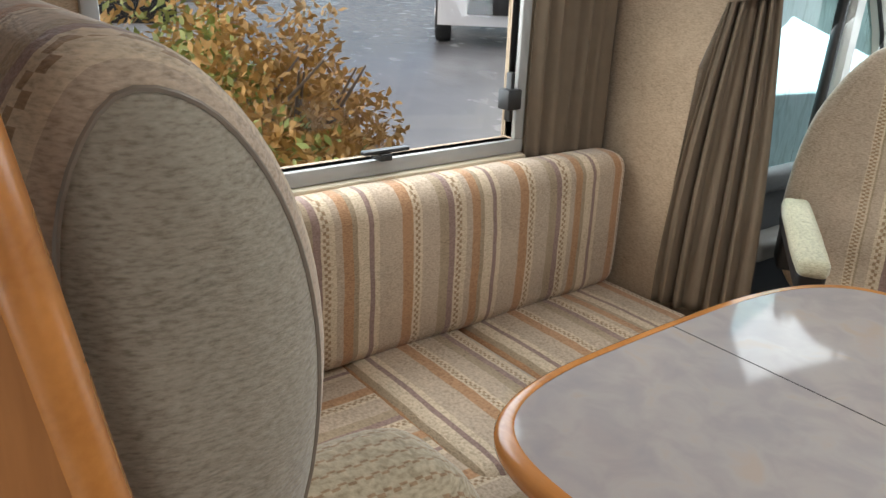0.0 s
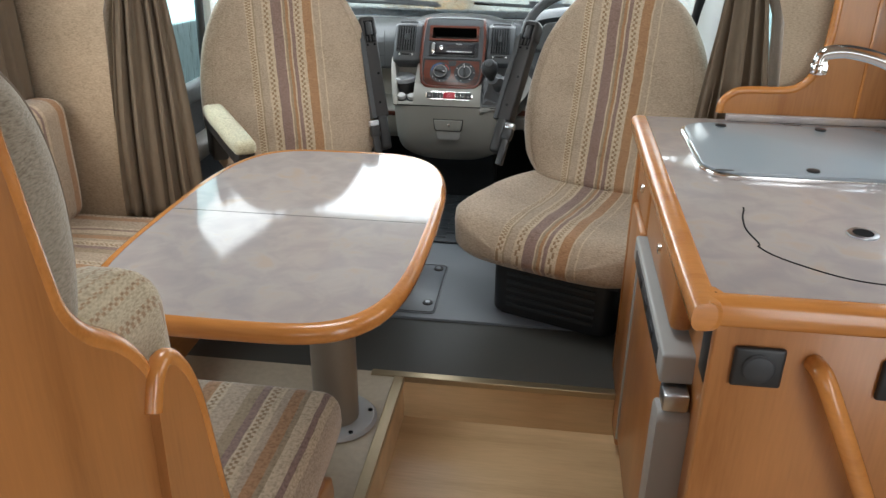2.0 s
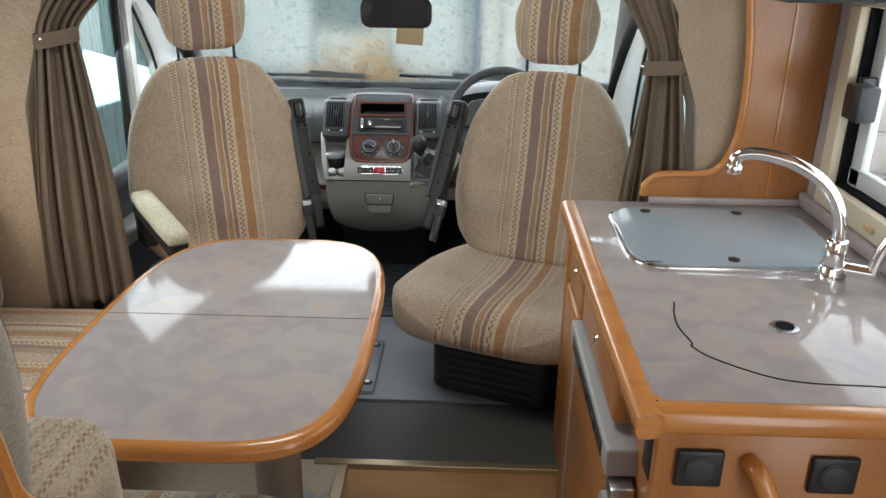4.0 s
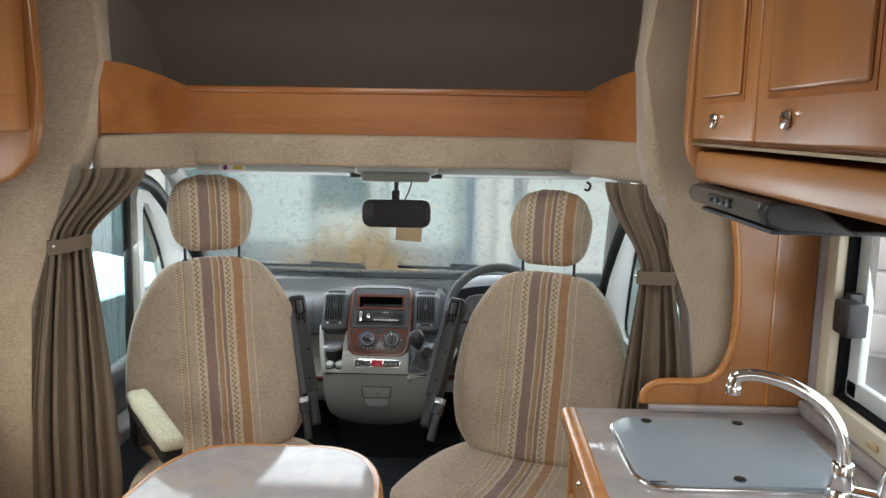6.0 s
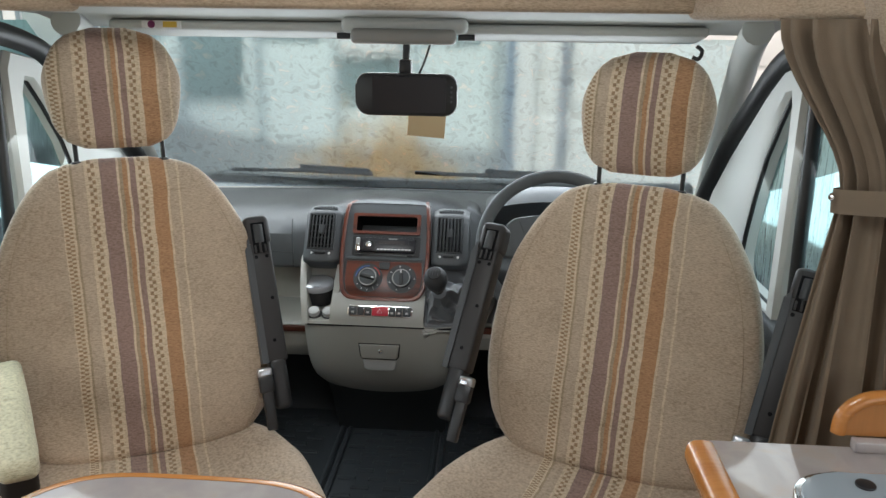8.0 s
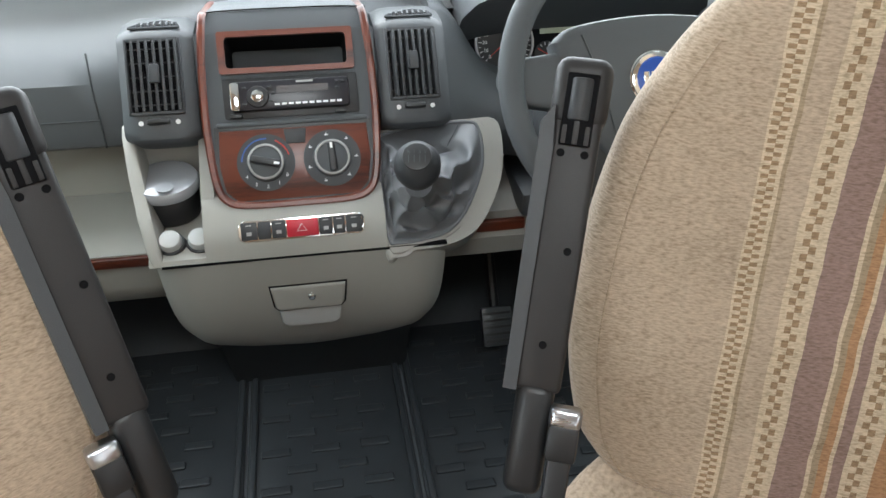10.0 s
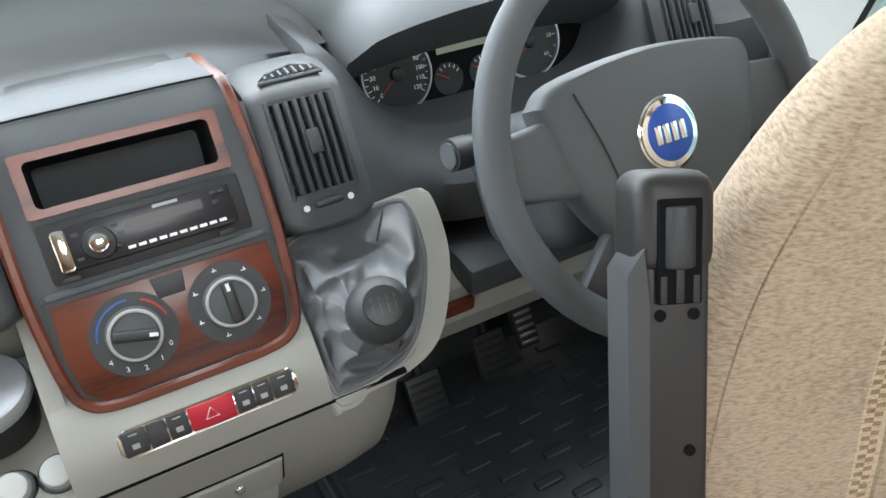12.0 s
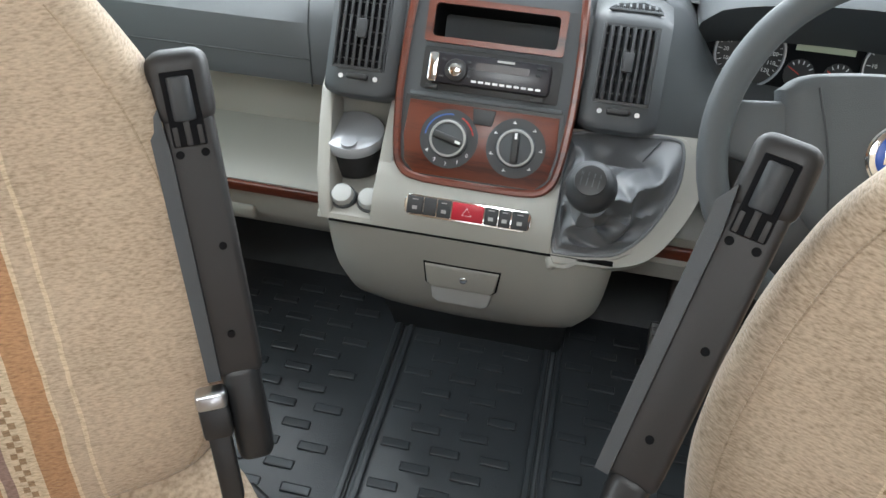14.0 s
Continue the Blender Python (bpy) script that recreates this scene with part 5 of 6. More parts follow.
def centre_stack():
    s = thing("centre_console", "grey centre console with burr wood surround, pale lower bezel and drawer", "centre console")
    def crown(prof, wide, lean):
        rings = []
        for k in range(13):
            q = k / 6 - 1
            rings.append([((wide - lean * max(0, -v)) * q, v, w - .010 * abs(q) ** 4) for v, w in prof])
        return loft(rings, m=CM)
    part("body", crown([(-.001, -.13), (-.001, -.0035), (-.030, -.0035), (-.036, -.007), (-.066, -.058), (-.072, -.10), (-.072, -.13)], .126, .20), M["grey"], s, "grey lid above the open slot")
    part("lid_crease", tube([CM @ Vector((.120 * (k / 5 - 1), -.033, -.003 - .010 * abs(k / 5 - 1) ** 4)) for k in range(11)], .0012, 6), M["black_and_shade"], s)
    part("top_pad", crown([(-.060, -.05), (-.064, -.052), (-.080, -.082), (-.082, -.11), (-.060, -.11)], .100, .25), M["grey_dark"], s, "dark grey pad on top")
    part("body", cprism([(-.128, .060), (.128, .060), (.126, .13), (.118, .21), (.10, .252), (-.10, .252), (-.118, .21), (-.126, .13)], -.13, -.0035), M["grey"], s)
    for sx in (-1, 1):
        part("body_side", cprism([(sx * .094, -.001), (sx * .128, -.001), (sx * .128, .060), (sx * .094, .060)], -.13, -.0035), M["grey"], s)
    # swept burr strips each side
    for sx in (-1, 1):
        pts = smoothpath([(sx * .099, -.074, -.098), (sx * .104, -.064, -.062), (sx * .110, -.040, -.022), (sx * .114, -.022, .0), (sx * .1185, .03, .003), (sx * .1205, .09, .003), (sx * .1195, .15, .003), (sx * .113, .215, .003), (sx * .100, .240, .003), (sx * .075, .2485, .003), (sx * .03, .250, .003), (0, .250, .003)], 6)
        rings = []
        for i, p in enumerate(pts):
            dv = (pts[min(i + 1, len(pts) - 1)] - pts[max(i - 1, 0)]).normalized()
            sd = Vector((dv.y, -dv.x, 0)).normalized() * .0055
            rings.append([tuple(p - sd), tuple(p - sd * .5 + Vector((0, 0, .003))), tuple(p + sd * .5 + Vector((0, 0, .003))), tuple(p + sd), tuple(p + Vector((0, 0, -.006)))])
        part("burr_strip", loft(rings, m=CM), M["burr"], s, "swept burr wood strip")
    # storage slot with burr frame
    o, i = rrect(-.096, .096, -.001, .060, .004, 3), rrect(-.086, .086, .007, .052, .006, 3)
    part("slot_frame", ring_frame(o, i, -.003, .003), M["burr"], s, "burr wood frame round the open slot")
    # real hollow; its deep shade is put into the near-black colour
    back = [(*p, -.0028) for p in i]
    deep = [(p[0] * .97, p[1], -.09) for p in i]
    part("slot_recess", loft([back, deep], cap=False, m=CM), M["black_and_shade"], s, "open slot with its shade painted near black")
    part("slot_end", cprism([(p[0] * .99, p[1]) for p in i], -.095, -.088), M["black_and_shade"], s)
    # radio
    r = thing("car_radio", "black car radio with a silver knob and chrome end", "car radio")
    part("bezel", cprism(rrect(-.094, .098, .066, .124, .004, 3), -.003, -.001, .0005), M["black"], r)
    part("face", cprism(rrect(-.083, .085, .073, .115, .006, 3), -.001, .010, .003), M["screen"], r, "glossy black face")
    part("end_cap", cprism(rrect(-.0835, -.070, .074, .1145, .004, 3), .004, .0115, .002), M["chrome"], r, "chrome end")
    part("dial_ring", cyl(.016, .015, .009, .013, 28, .001, m=CM @ Matrix.Translation((-.045, .096, 0))), M["black"], r)
    part("dial", cyl(.010, .009, .012, .019, 28, .002, m=CM @ Matrix.Translation((-.045, .096, 0))), M["chrome"], r, "silver volume dial")
    part("display", cbox(-.018, .055, .082, .092, .0102, .0108), mat("radio_window", (.03, .022, .022), .35), r)
    part("maker_mark", cbox(.010, .034, .0755, .0785, .0102, .0106), M["fridge"], r)
    for k in range(10):
        part("stud", cbox(-.022 + .0098 * k, -.015 + .0098 * k, .1065, .1095, .0102, .0112), M["print_white"], r)
    for k, (u, v) in enumerate([(-.063, .083), (-.064, .106), (.068, .08), (.076, .08), (.068, .089), (-.028, .083), (-.024, .092), (-.028, .103)]):
        part("key", cbox(u - .003, u + .003, v - .0018, v + .0018, .0102, .0116, .0006), M["grey_dark"], r)
    for lu in (-.085, .062):
        part("lug", cbox(lu, lu + .016, .118, .124, -.001, .008, .001), M["black"], s)
    part("chrome_line", cbox(-.106, .107, .129, .136, -.004, .004, .002), M["grey"], s, "grey ledge")
    # heater panel
    hp = [(-.104, .141), (.105, .141), (.108, .19), (.101, .227), (.085, .242), (-.085, .242), (-.101, .227), (-.107, .19)]
    part("heater_panel", cprism(hp, -.003, .002, .001), M["burr"], s, "burr wood heater panel")
    part("panel_rim", ring_frame([(a * 1.06, .19 + (b - .19) * 1.12) for a, b in hp], [(a * 1.0, .19 + (b - .19) * 1.0) for a, b in hp], -.006, .0015), M["black"], s)
    part("blank_button", cprism([(-.014, .143), (.018, .143), (.015, .164), (-.011, .164)], .002, .0045, .001), M["grey_dark"], s)
    for kx, turn, n in ((-.042, 104, 6), (.052, 178, 8)):
        k = part("heater_dial", cyl(.041, .041, .002, .0028, 48, m=CM @ Matrix.Translation((kx, .189, 0))), M["grey_dark"], s, "round heater dial with white marks")
        km = CM @ Matrix.Translation((kx, .189, 0))
        part("ring", cyl(.0275, .0255, .0028, .014, 40, .002, m=km), M["grey"], k)
        part("ring_lip", loft([[(q * math.cos(2 * math.pi * j / 40), q * math.sin(2 * math.pi * j / 40), w) for j in range(40)] for q, w in ((.0255, .013), (.0245, .0155), (.0225, .0155), (.0215, .012))], cap=False, m=km), M["fridge"], k)
        part("knob", cyl(.0215, .0215, .010, .0125, 36, m=km), M["black_and_shade"], k)
        part("grip", box(-.0055, .0055, -.021, .021, .012, .022, .003, 3, km @ Matrix.Rotation(radians(turn), 4, "Z")), M["black"], k)
        part("pointer", box(-.0018, .0018, -.020 if kx > 0 else .012, -.012 if kx > 0 else .020, .0222, .0226, m=km @ Matrix.Rotation(radians(turn + (180 if kx > 0 else 180)), 4, "Z")), M["print_white"], k)
        if kx < 0:
            for q, body in ((35, "0"), (62, "1"), (90, "2"), (118, "3"), (146, "4")):
                a = radians(q)
                text("figure", body, .0075, km @ Matrix.Translation((.0345 * math.cos(a), .0345 * math.sin(a), .003)) @ Matrix.Rotation(math.pi, 4, "X"), M["print_white"], k)
            for q in range(9):
                a = radians(190 + 10 * q)
                part("cold_mark", box(-.0028, .0028, -.001, .001, .0029, .0032, m=km @ Matrix.Translation((.034 * math.cos(a), .034 * math.sin(a), 0)) @ Matrix.Rotation(a + math.pi / 2, 4, "Z")), M["print_blue"], k)
            for q in range(5):
                a = radians(300 + 10 * q)
                part("hot_mark", box(-.0028, .0028, -.001, .001, .0029, .0032, m=km @ Matrix.Translation((.034 * math.cos(a), .034 * math.sin(a), 0)) @ Matrix.Rotation(a + math.pi / 2, 4, "Z")), M["print_red"], k)
        else:
            for q in range(7):
                a = radians(110 + 50 * q)
                part("mark", join(box(-.0025, .0025, -.0006, .0006, .0029, .0032, m=km @ Matrix.Translation((.0345 * math.cos(a), .0345 * math.sin(a), 0))), box(-.0006, .0006, -.003, .001, .0029, .0032, m=km @ Matrix.Translation((.0355 * math.cos(a), .0345 * math.sin(a), 0)))), M["print_white"], k)
    # pale bezel below the heater panel
    prof = [(-.135, .752), (-.146, .742), (-.160, .730), (-.172, .715), (-.180, .70), (-.186, .683), (-.10, .683), (-.06, .76)]
    part("bezel", prism(prof, "x", -.137, .120, .0), M["light_grey"], s, "pale plastic bezel")
    # left arm: open cup tray between two ribs
    rib = [(-.03, .832), (-.055, .822), (-.10, .782), (-.145, .740), (-.178, .705), (-.186, .683), (-.13, .683), (-.02, .80)]
    outer = prism(rib, "x", -.248, -.230, .005, 3)
    for v in outer.verts:
        v.co.x += .23 * max(0, .84 - v.co.z)
    part("tray_rib", outer, M["light_grey"], s)
    part("tray_rib", prism([(a, b - .004) for a, b in rib], "x", -.138, -.120, .004), M["light_grey"], s)
    part("tray_back", prism([(-.03, .828), (-.045, .820), (-.02, .74), (-.0, .74), (0, .828)], "x", -.232, -.135, .003), M["light_grey"], s)
    part("tray_floor", prism([(-.01, .715), (-.165, .694), (-.182, .690), (-.186, .683), (-.15, .67), (-.01, .67)], "x", -.215, -.137), M["light_grey"], s)
    # right arm: flat plate below the gear gaiter
    def pprism(poly, w0, w1, bev=0.0, seg=2):
        return prism(poly, "z", w0, w1, bev, seg, PM)

    def rounded(poly, n=5):
        return [(p.x, p.y) for p in smoothpath([(a, c, 0) for a, c in poly] + [(*poly[0], 0)], n)][:-1]
    plate = [(.116, -.010), (.200, -.018), (.290, -.024), (.310, -.016), (.313, .025), (.305, .070), (.280, .122), (.250, .156), (.205, .172), (.150, .175), (.116, .174)]
    part("gaiter_plate", pprism(rounded(plate), -.075, -.004, .006, 3), M["light_grey"], s, "pale plate round the gear lever")
    part("gaiter_rim", pprism(rounded([(.120, -.012), (.200, -.018), (.276, -.020), (.290, .010), (.286, .050), (.262, .105), (.222, .154), (.170, .166), (.120, .166)]), -.006, .0, .002), M["light_grey"], s)
    # lower drawer bulge
    rings = []
    for k in range(15):
        t = k / 14
        z = .680 - .235 * t
        hw = interp([(0, .214), (.5, .207), (.78, .194), (.9, .172), (1, .115)], t)
        y = -.184 + .012 * t + .075 * t ** 3
        rings.append([(-hw, .05, z), (-hw, y + .03, z), (-hw + .02, y + .008, z), (-hw + .06, y, z)] + [(-hw + .06 + (2 * hw - .12) * q / 6, y - .004 * math.sin(math.pi * q / 6), z) for q in range(1, 6)] + [(hw - .06, y, z), (hw - .02, y + .008, z), (hw, y + .03, z), (hw, .05, z)])
    part("drawer", loft(rings), M["light_grey"], s, "pale drawer front")
    part("gap", prism([(-.1868, .6835), (-.1868, .6795), (-.10, .6795), (-.10, .6835)], "x", -.198, .208), M["black_and_shade"], s)
    part("pull_outline", prism([(-.058, .632), (.058, .632), (.054, .592), (.046, .584), (-.046, .584), (-.054, .592)], "y", -.1855, -.15, .002), M["black_and_shade"], s)
    part("drawer_pull", prism([(-.055, .629), (.055, .629), (.051, .594), (.045, .587), (-.045, .587), (-.051, .594)], "y", -.190, -.15, .004, 3), M["light_grey"], s, "drawer pull")
    part("pull_recess", prism([(-.047, .584), (.047, .584), (.044, .556), (.034, .548), (-.034, .548), (-.044, .556)], "y", -.1815, -.14, .004, 3), M["fridge"], s, "finger recess")
    part("lock", cyl(.006, .005, 0, .003, 16, .001, m=pose(.004, -.190, .610, 90, 0, 0)), M["chrome"], s)
    part("lower_duct", prism([(-.06, .50), (-.11, .48), (-.02, .40), (.05, .235), (.3, .235), (.3, .5)], "x", -.17, .17, .01), M["grey_dark"], s, "dark lower duct cover")
    # switch row
    sm = Matrix(((1, 0, 0, 0), (0, -.5, -.866, -.168), (0, -.866, .5, .7185), (0, 0, 0, 1)))
    b = thing("switch_panel", "dark switches and red hazard button in a chrome rim", "switch panel")
    part("rim", prism(rrect(-.0895, .0895, -.0148, .0148, .010, 5), "z", -.004, .0035, .0015, 2, sm), M["chrome"], b)
    edges = [-.086, -.062, -.043, -.022, .024, .044, .062, .086]
    for k in range(7):
        q = part("switch", box(edges[k] + .0007, edges[k + 1] - .0007, -.0125, .0125, .001, .0055, .0015, 2, sm), M["red"] if k == 3 else M["grey_dark"], b, "red hazard button" if k == 3 else "")
        if k == 3:
            tri = [Vector((0, -.006, .0058)), Vector((.0065, .0045, .0058)), Vector((-.0065, .0045, .0058))]
            part("triangle", tube([sm @ tri[0], sm @ tri[1], sm @ tri[2]], .0006, 6, closed=True), M["print_white"], q)
        elif k not in (1,):
            cx = (edges[k] + edges[k + 1]) / 2
            part("mark", join(box(cx - .004, cx + .004, -.009, -.0078, .0056, .006, m=sm), box(cx - .0035, cx + .0035, .001, .006, .0056, .006, m=sm)), M["fridge"], q)
    # power plugs and cup
    for x, lab in ((-.185, "grey round power socket cap in the console tray"), (-.145, "grey round cigar lighter in the console tray")):
        pm = pose(x, -.150, .692, 28, 0, 0)
        p = thing("power_outlet", lab, "power outlet", group="power outlets")
        part("collar", cyl(.021, .019, 0, .014, 28, .002, m=pm), M["grey_dark"], p)
        part("cap", cyl(.0165, .015, .012, .026, 28, .003, m=pm), M["fridge"], p)
    c = thing("ashtray_cup", "round cup ashtray with a satin grey lid in the console tray", "cup", (-.190, -.075, .705))
    part("pot", cyl(.041, .045, 0, .048, 40, .003), M["black"], c)
    part("lid", cyl(.048, .047, .046, .066, 40, .006, m=pose(0, 0, 0, 6, 0, 0)), M["cup"], c, "satin grey lid")
    part("lid_tab", cyl(.012, .012, .0655, .0672, 20, m=pose(.004, -.034, .0, 6, 0, 0)), M["cup"], c)


centre_stack()


def gear():
    g = thing("gear_lever", "gear lever with grey leather gaiter and round knob", "gear lever")
    ax = Matrix.Translation((.158, -.238, .838)) @ (Vector((-.10, -.62, .78)).to_track_quat("Z", "Y").to_matrix().to_4x4())
    neck = PM.inverted() @ (ax @ Vector((0, 0, -.058)))
    corner = [(.124, -.004), (.160, -.012), (.215, -.016), (.264, -.016), (.277, -.004), (.279, .030), (.272, .065), (.245, .118), (.214, .150), (.180, .160), (.135, .163), (.124, .156), (.121, .10), (.121, .05)]
    rim = [(p.x, p.y) for p in smoothpath([(a, c, 0) for a, c in corner] + [(*corner[0], 0)], 8)][:-1]
    n = len(rim)
    mid = (sum(p[0] for p in rim) / n, sum(p[1] for p in rim) / n)
    # loose leather: ridges run from the corners to the neck, with hollows between them
    ridges = ((-.62, .34, .052), (.22, .24, .026), (1.05, .22, .040), (1.75, .18, .022), (2.45, .24, .042), (3.15, .18, .034), (3.75, .22, .034), (4.75, .30, -.020))
    rings = []
    for r in range(41):
        t = r / 40
        ring = []
        for k in range(n):
            a = math.atan2(rim[k][1] - mid[1], rim[k][0] - mid[0])
            e = t ** .85
            x = rim[k][0] + (neck.x + .019 * math.cos(a) - rim[k][0]) * e
            y = rim[k][1] + (neck.y + .019 * math.sin(a) - rim[k][1]) * e
            w = .001 + neck.z * t ** 1.35
            q = math.sin(math.pi * min(1, t * 1.02)) ** .7
            for a0, sp, amp in ridges:
                dd = (a - a0 - .5 * math.sin(2.2 * t) + math.pi) % (2 * math.pi) - math.pi
                w += amp * q * .75 * (math.exp(-abs(dd / sp) ** 1.5) - .08)
            # slack rolls gathered below the knob
            roll_ = math.sin(math.pi * t) ** 2
            w += .010 * roll_ * math.sin(15 * t + 1.3 * math.sin(2 * a + .6))
            x += .005 * roll_ * math.sin(11 * t + 3 * a)
            y += .005 * roll_ * math.cos(10 * t + 2 * a)
            ring.append((x, y, max(w, .0012)))
        rings.append(ring)
    part("gaiter", loft(rings, m=PM), M["leather"], g, "creased grey leather gaiter")
    part("hem", tube([PM @ Vector((a, c, .001)) for a, c in rim], .0028, 8, closed=True), M["leather"], g)
    for a, c in ((.246, -.010), (.150, .155)):
        way = Vector((mid[0] - a, mid[1] - c, 0)) * .42
        part("stitching", tube([PM @ (Vector((a, c, .004)) + way * q / 6 + Vector((0, 0, .006 * q / 6))) for q in range(7)], .0010, 5), M["grey_dark"], g)
    prof = [(.0001, -.05), (.013, -.049), (.017, -.034), (.026, -.016), (.031, .002), (.0305, .015), (.026, .026), (.019, .033), (.0001, .035)]
    part("knob", loft([[(r * math.cos(2 * math.pi * k / 32), r * math.sin(2 * math.pi * k / 32), z) for k in range(32)] for r, z in prof], m=ax), M["grey_dark"], g, "round dark grey plastic knob")
    part("cap", cyl(.020, .0185, .028, .0358, 28, .001, m=ax), M["black"], g, "black cap with the shift pattern")
    for k in range(4):
        text("figure", "R135"[k], .0065, ax @ Matrix.Translation((-.0105 + .007 * k, .006, .0361)), M["grey"], g)
        part("gate", box(-.0005, .0005, -.008, .002, .0358, .0362, m=ax @ Matrix.Translation((-.0105 + .007 * k, 0, 0))), M["grey"], g)


gear()


def steering():
    s = thing("steering_wheel", "grey plastic steering wheel with a round blue and silver badge", "steering wheel")
    a = radians(33)
    nrm = Vector((0, -math.cos(a), math.sin(a)))
    up = Vector((0, math.sin(a), math.cos(a)))
    c = Vector((.462, -.243, .938))
    W = Matrix(((1, up.x, nrm.x, c.x), (0, up.y, nrm.y, c.y), (0, up.z, nrm.z, c.z), (0, 0, 0, 1)))
    pts = [W @ Vector((.188 * math.cos(2 * math.pi * k / 72), .188 * math.sin(2 * math.pi * k / 72), .012)) for k in range(72)]
    part("rim", tube(pts, .0165, 14, closed=True), M["grey"], s)
    hub = [(-.13, .055), (-.10, .075), (0, .085), (.10, .075), (.13, .055), (.115, -.02), (.085, -.075), (.045, -.105), (-.045, -.105), (-.085, -.075), (-.115, -.02)]
    hub = [tuple(p)[:2] for p in smoothpath([(x, y, 0) for x, y in hub] + [(*hub[0], 0)], 4)][:-1]
    part("hub", loft([[(x * k, y * k, w) for x, y in hub] for k, w in ((.90, -.04), (1.0, -.018), (1.0, .0), (.985, .009), (.95, .0145), (.85, .018), (.6, .0195), (.25, .020), (.02, .020))], m=W), M["grey"], s, "grey airbag cover")
    part("hub_crease", tube([W @ Vector(p) for p in smoothpath([(-.095, .06, .0195), (-.075, .0, .0205), (-.06, -.07, .0195)], 6)], .0014, 6), M["grey_dark"], s)
    for sx in (-1, 1):
        sp = [(sx * .10, .045), (sx * .178, .038), (sx * .183, -.02), (sx * .10, -.035)]
        part("spoke", prism(sp, "z", -.015, .012, .008, 3, W), M["grey"], s)
        sp2 = [(sx * .03, -.08), (sx * .075, -.065), (sx * .135, -.125), (sx * .10, -.15)]
        part("spoke", prism(sp2, "z", -.012, .008, .006, 2, W), M["grey_dark"], s)
    bm = W @ Matrix.Translation((-.002, .0, .019))
    b = part("badge", cyl(.036, .034, 0, .005, 40, .002, m=bm), M["chrome"], s, "round silver badge")
    part("badge_field", cyl(.0275, .0265, .004, .0062, 40, .001, m=bm), M["blue"], b, "blue enamel disc")
    for k in range(4):
        part("badge_bar", box(-.019 + .0098 * k, -.0118 + .0098 * k, -.009, .009, .006, .0068, .0005, m=bm), M["chrome"], b)
    part("column", cyl(.055, .06, -.16, -.03, 28, .01, m=W), M["grey_dark"], s, "dark steering column shroud")
    part("shroud", box(-.105, .10, -.095, .055, -.22, -.045, .03, 4, W), M["vent_grey"], s)
    for sx, tip in ((-1, (-.150, .045, -.03)), (1, (.235, .055, -.04))):
        st = thing("column_stalk", "dark grey column stalk with printed symbols", "stalk", group="column stalks")
        p0, p1 = (Vector((.41, -.12, .895)), Vector((.292, -.135, .907))) if sx < 0 else (Vector((.52, -.12, .895)), Vector((.70, -.12, .915)))
        part("arm", tube([p0, p0.lerp(p1, .55)], .010, 12), M["grey_dark"], st)
        part("grip", tube([p0.lerp(p1, .52), p0.lerp(p1, .58), p0.lerp(p1, .80), p0.lerp(p1, .82), p1], .016, 20, rad=[.012, .0155, .0165, .0175, .0175]), M["grey_dark"], st)
        d = (p1 - p0).normalized()
        part("end_cap", tube([p1, p1 + d * .003], .0135, 20), M["grey"], st)
        for k in range(2):
            q = p0.lerp(p1, .64 + .12 * k) + Vector((0, -.010, .0125))
            part("mark", box(-.004, .004, -.001, .001, -.002, .002, m=Matrix.Translation(q)), M["print_white"], st)


steering()


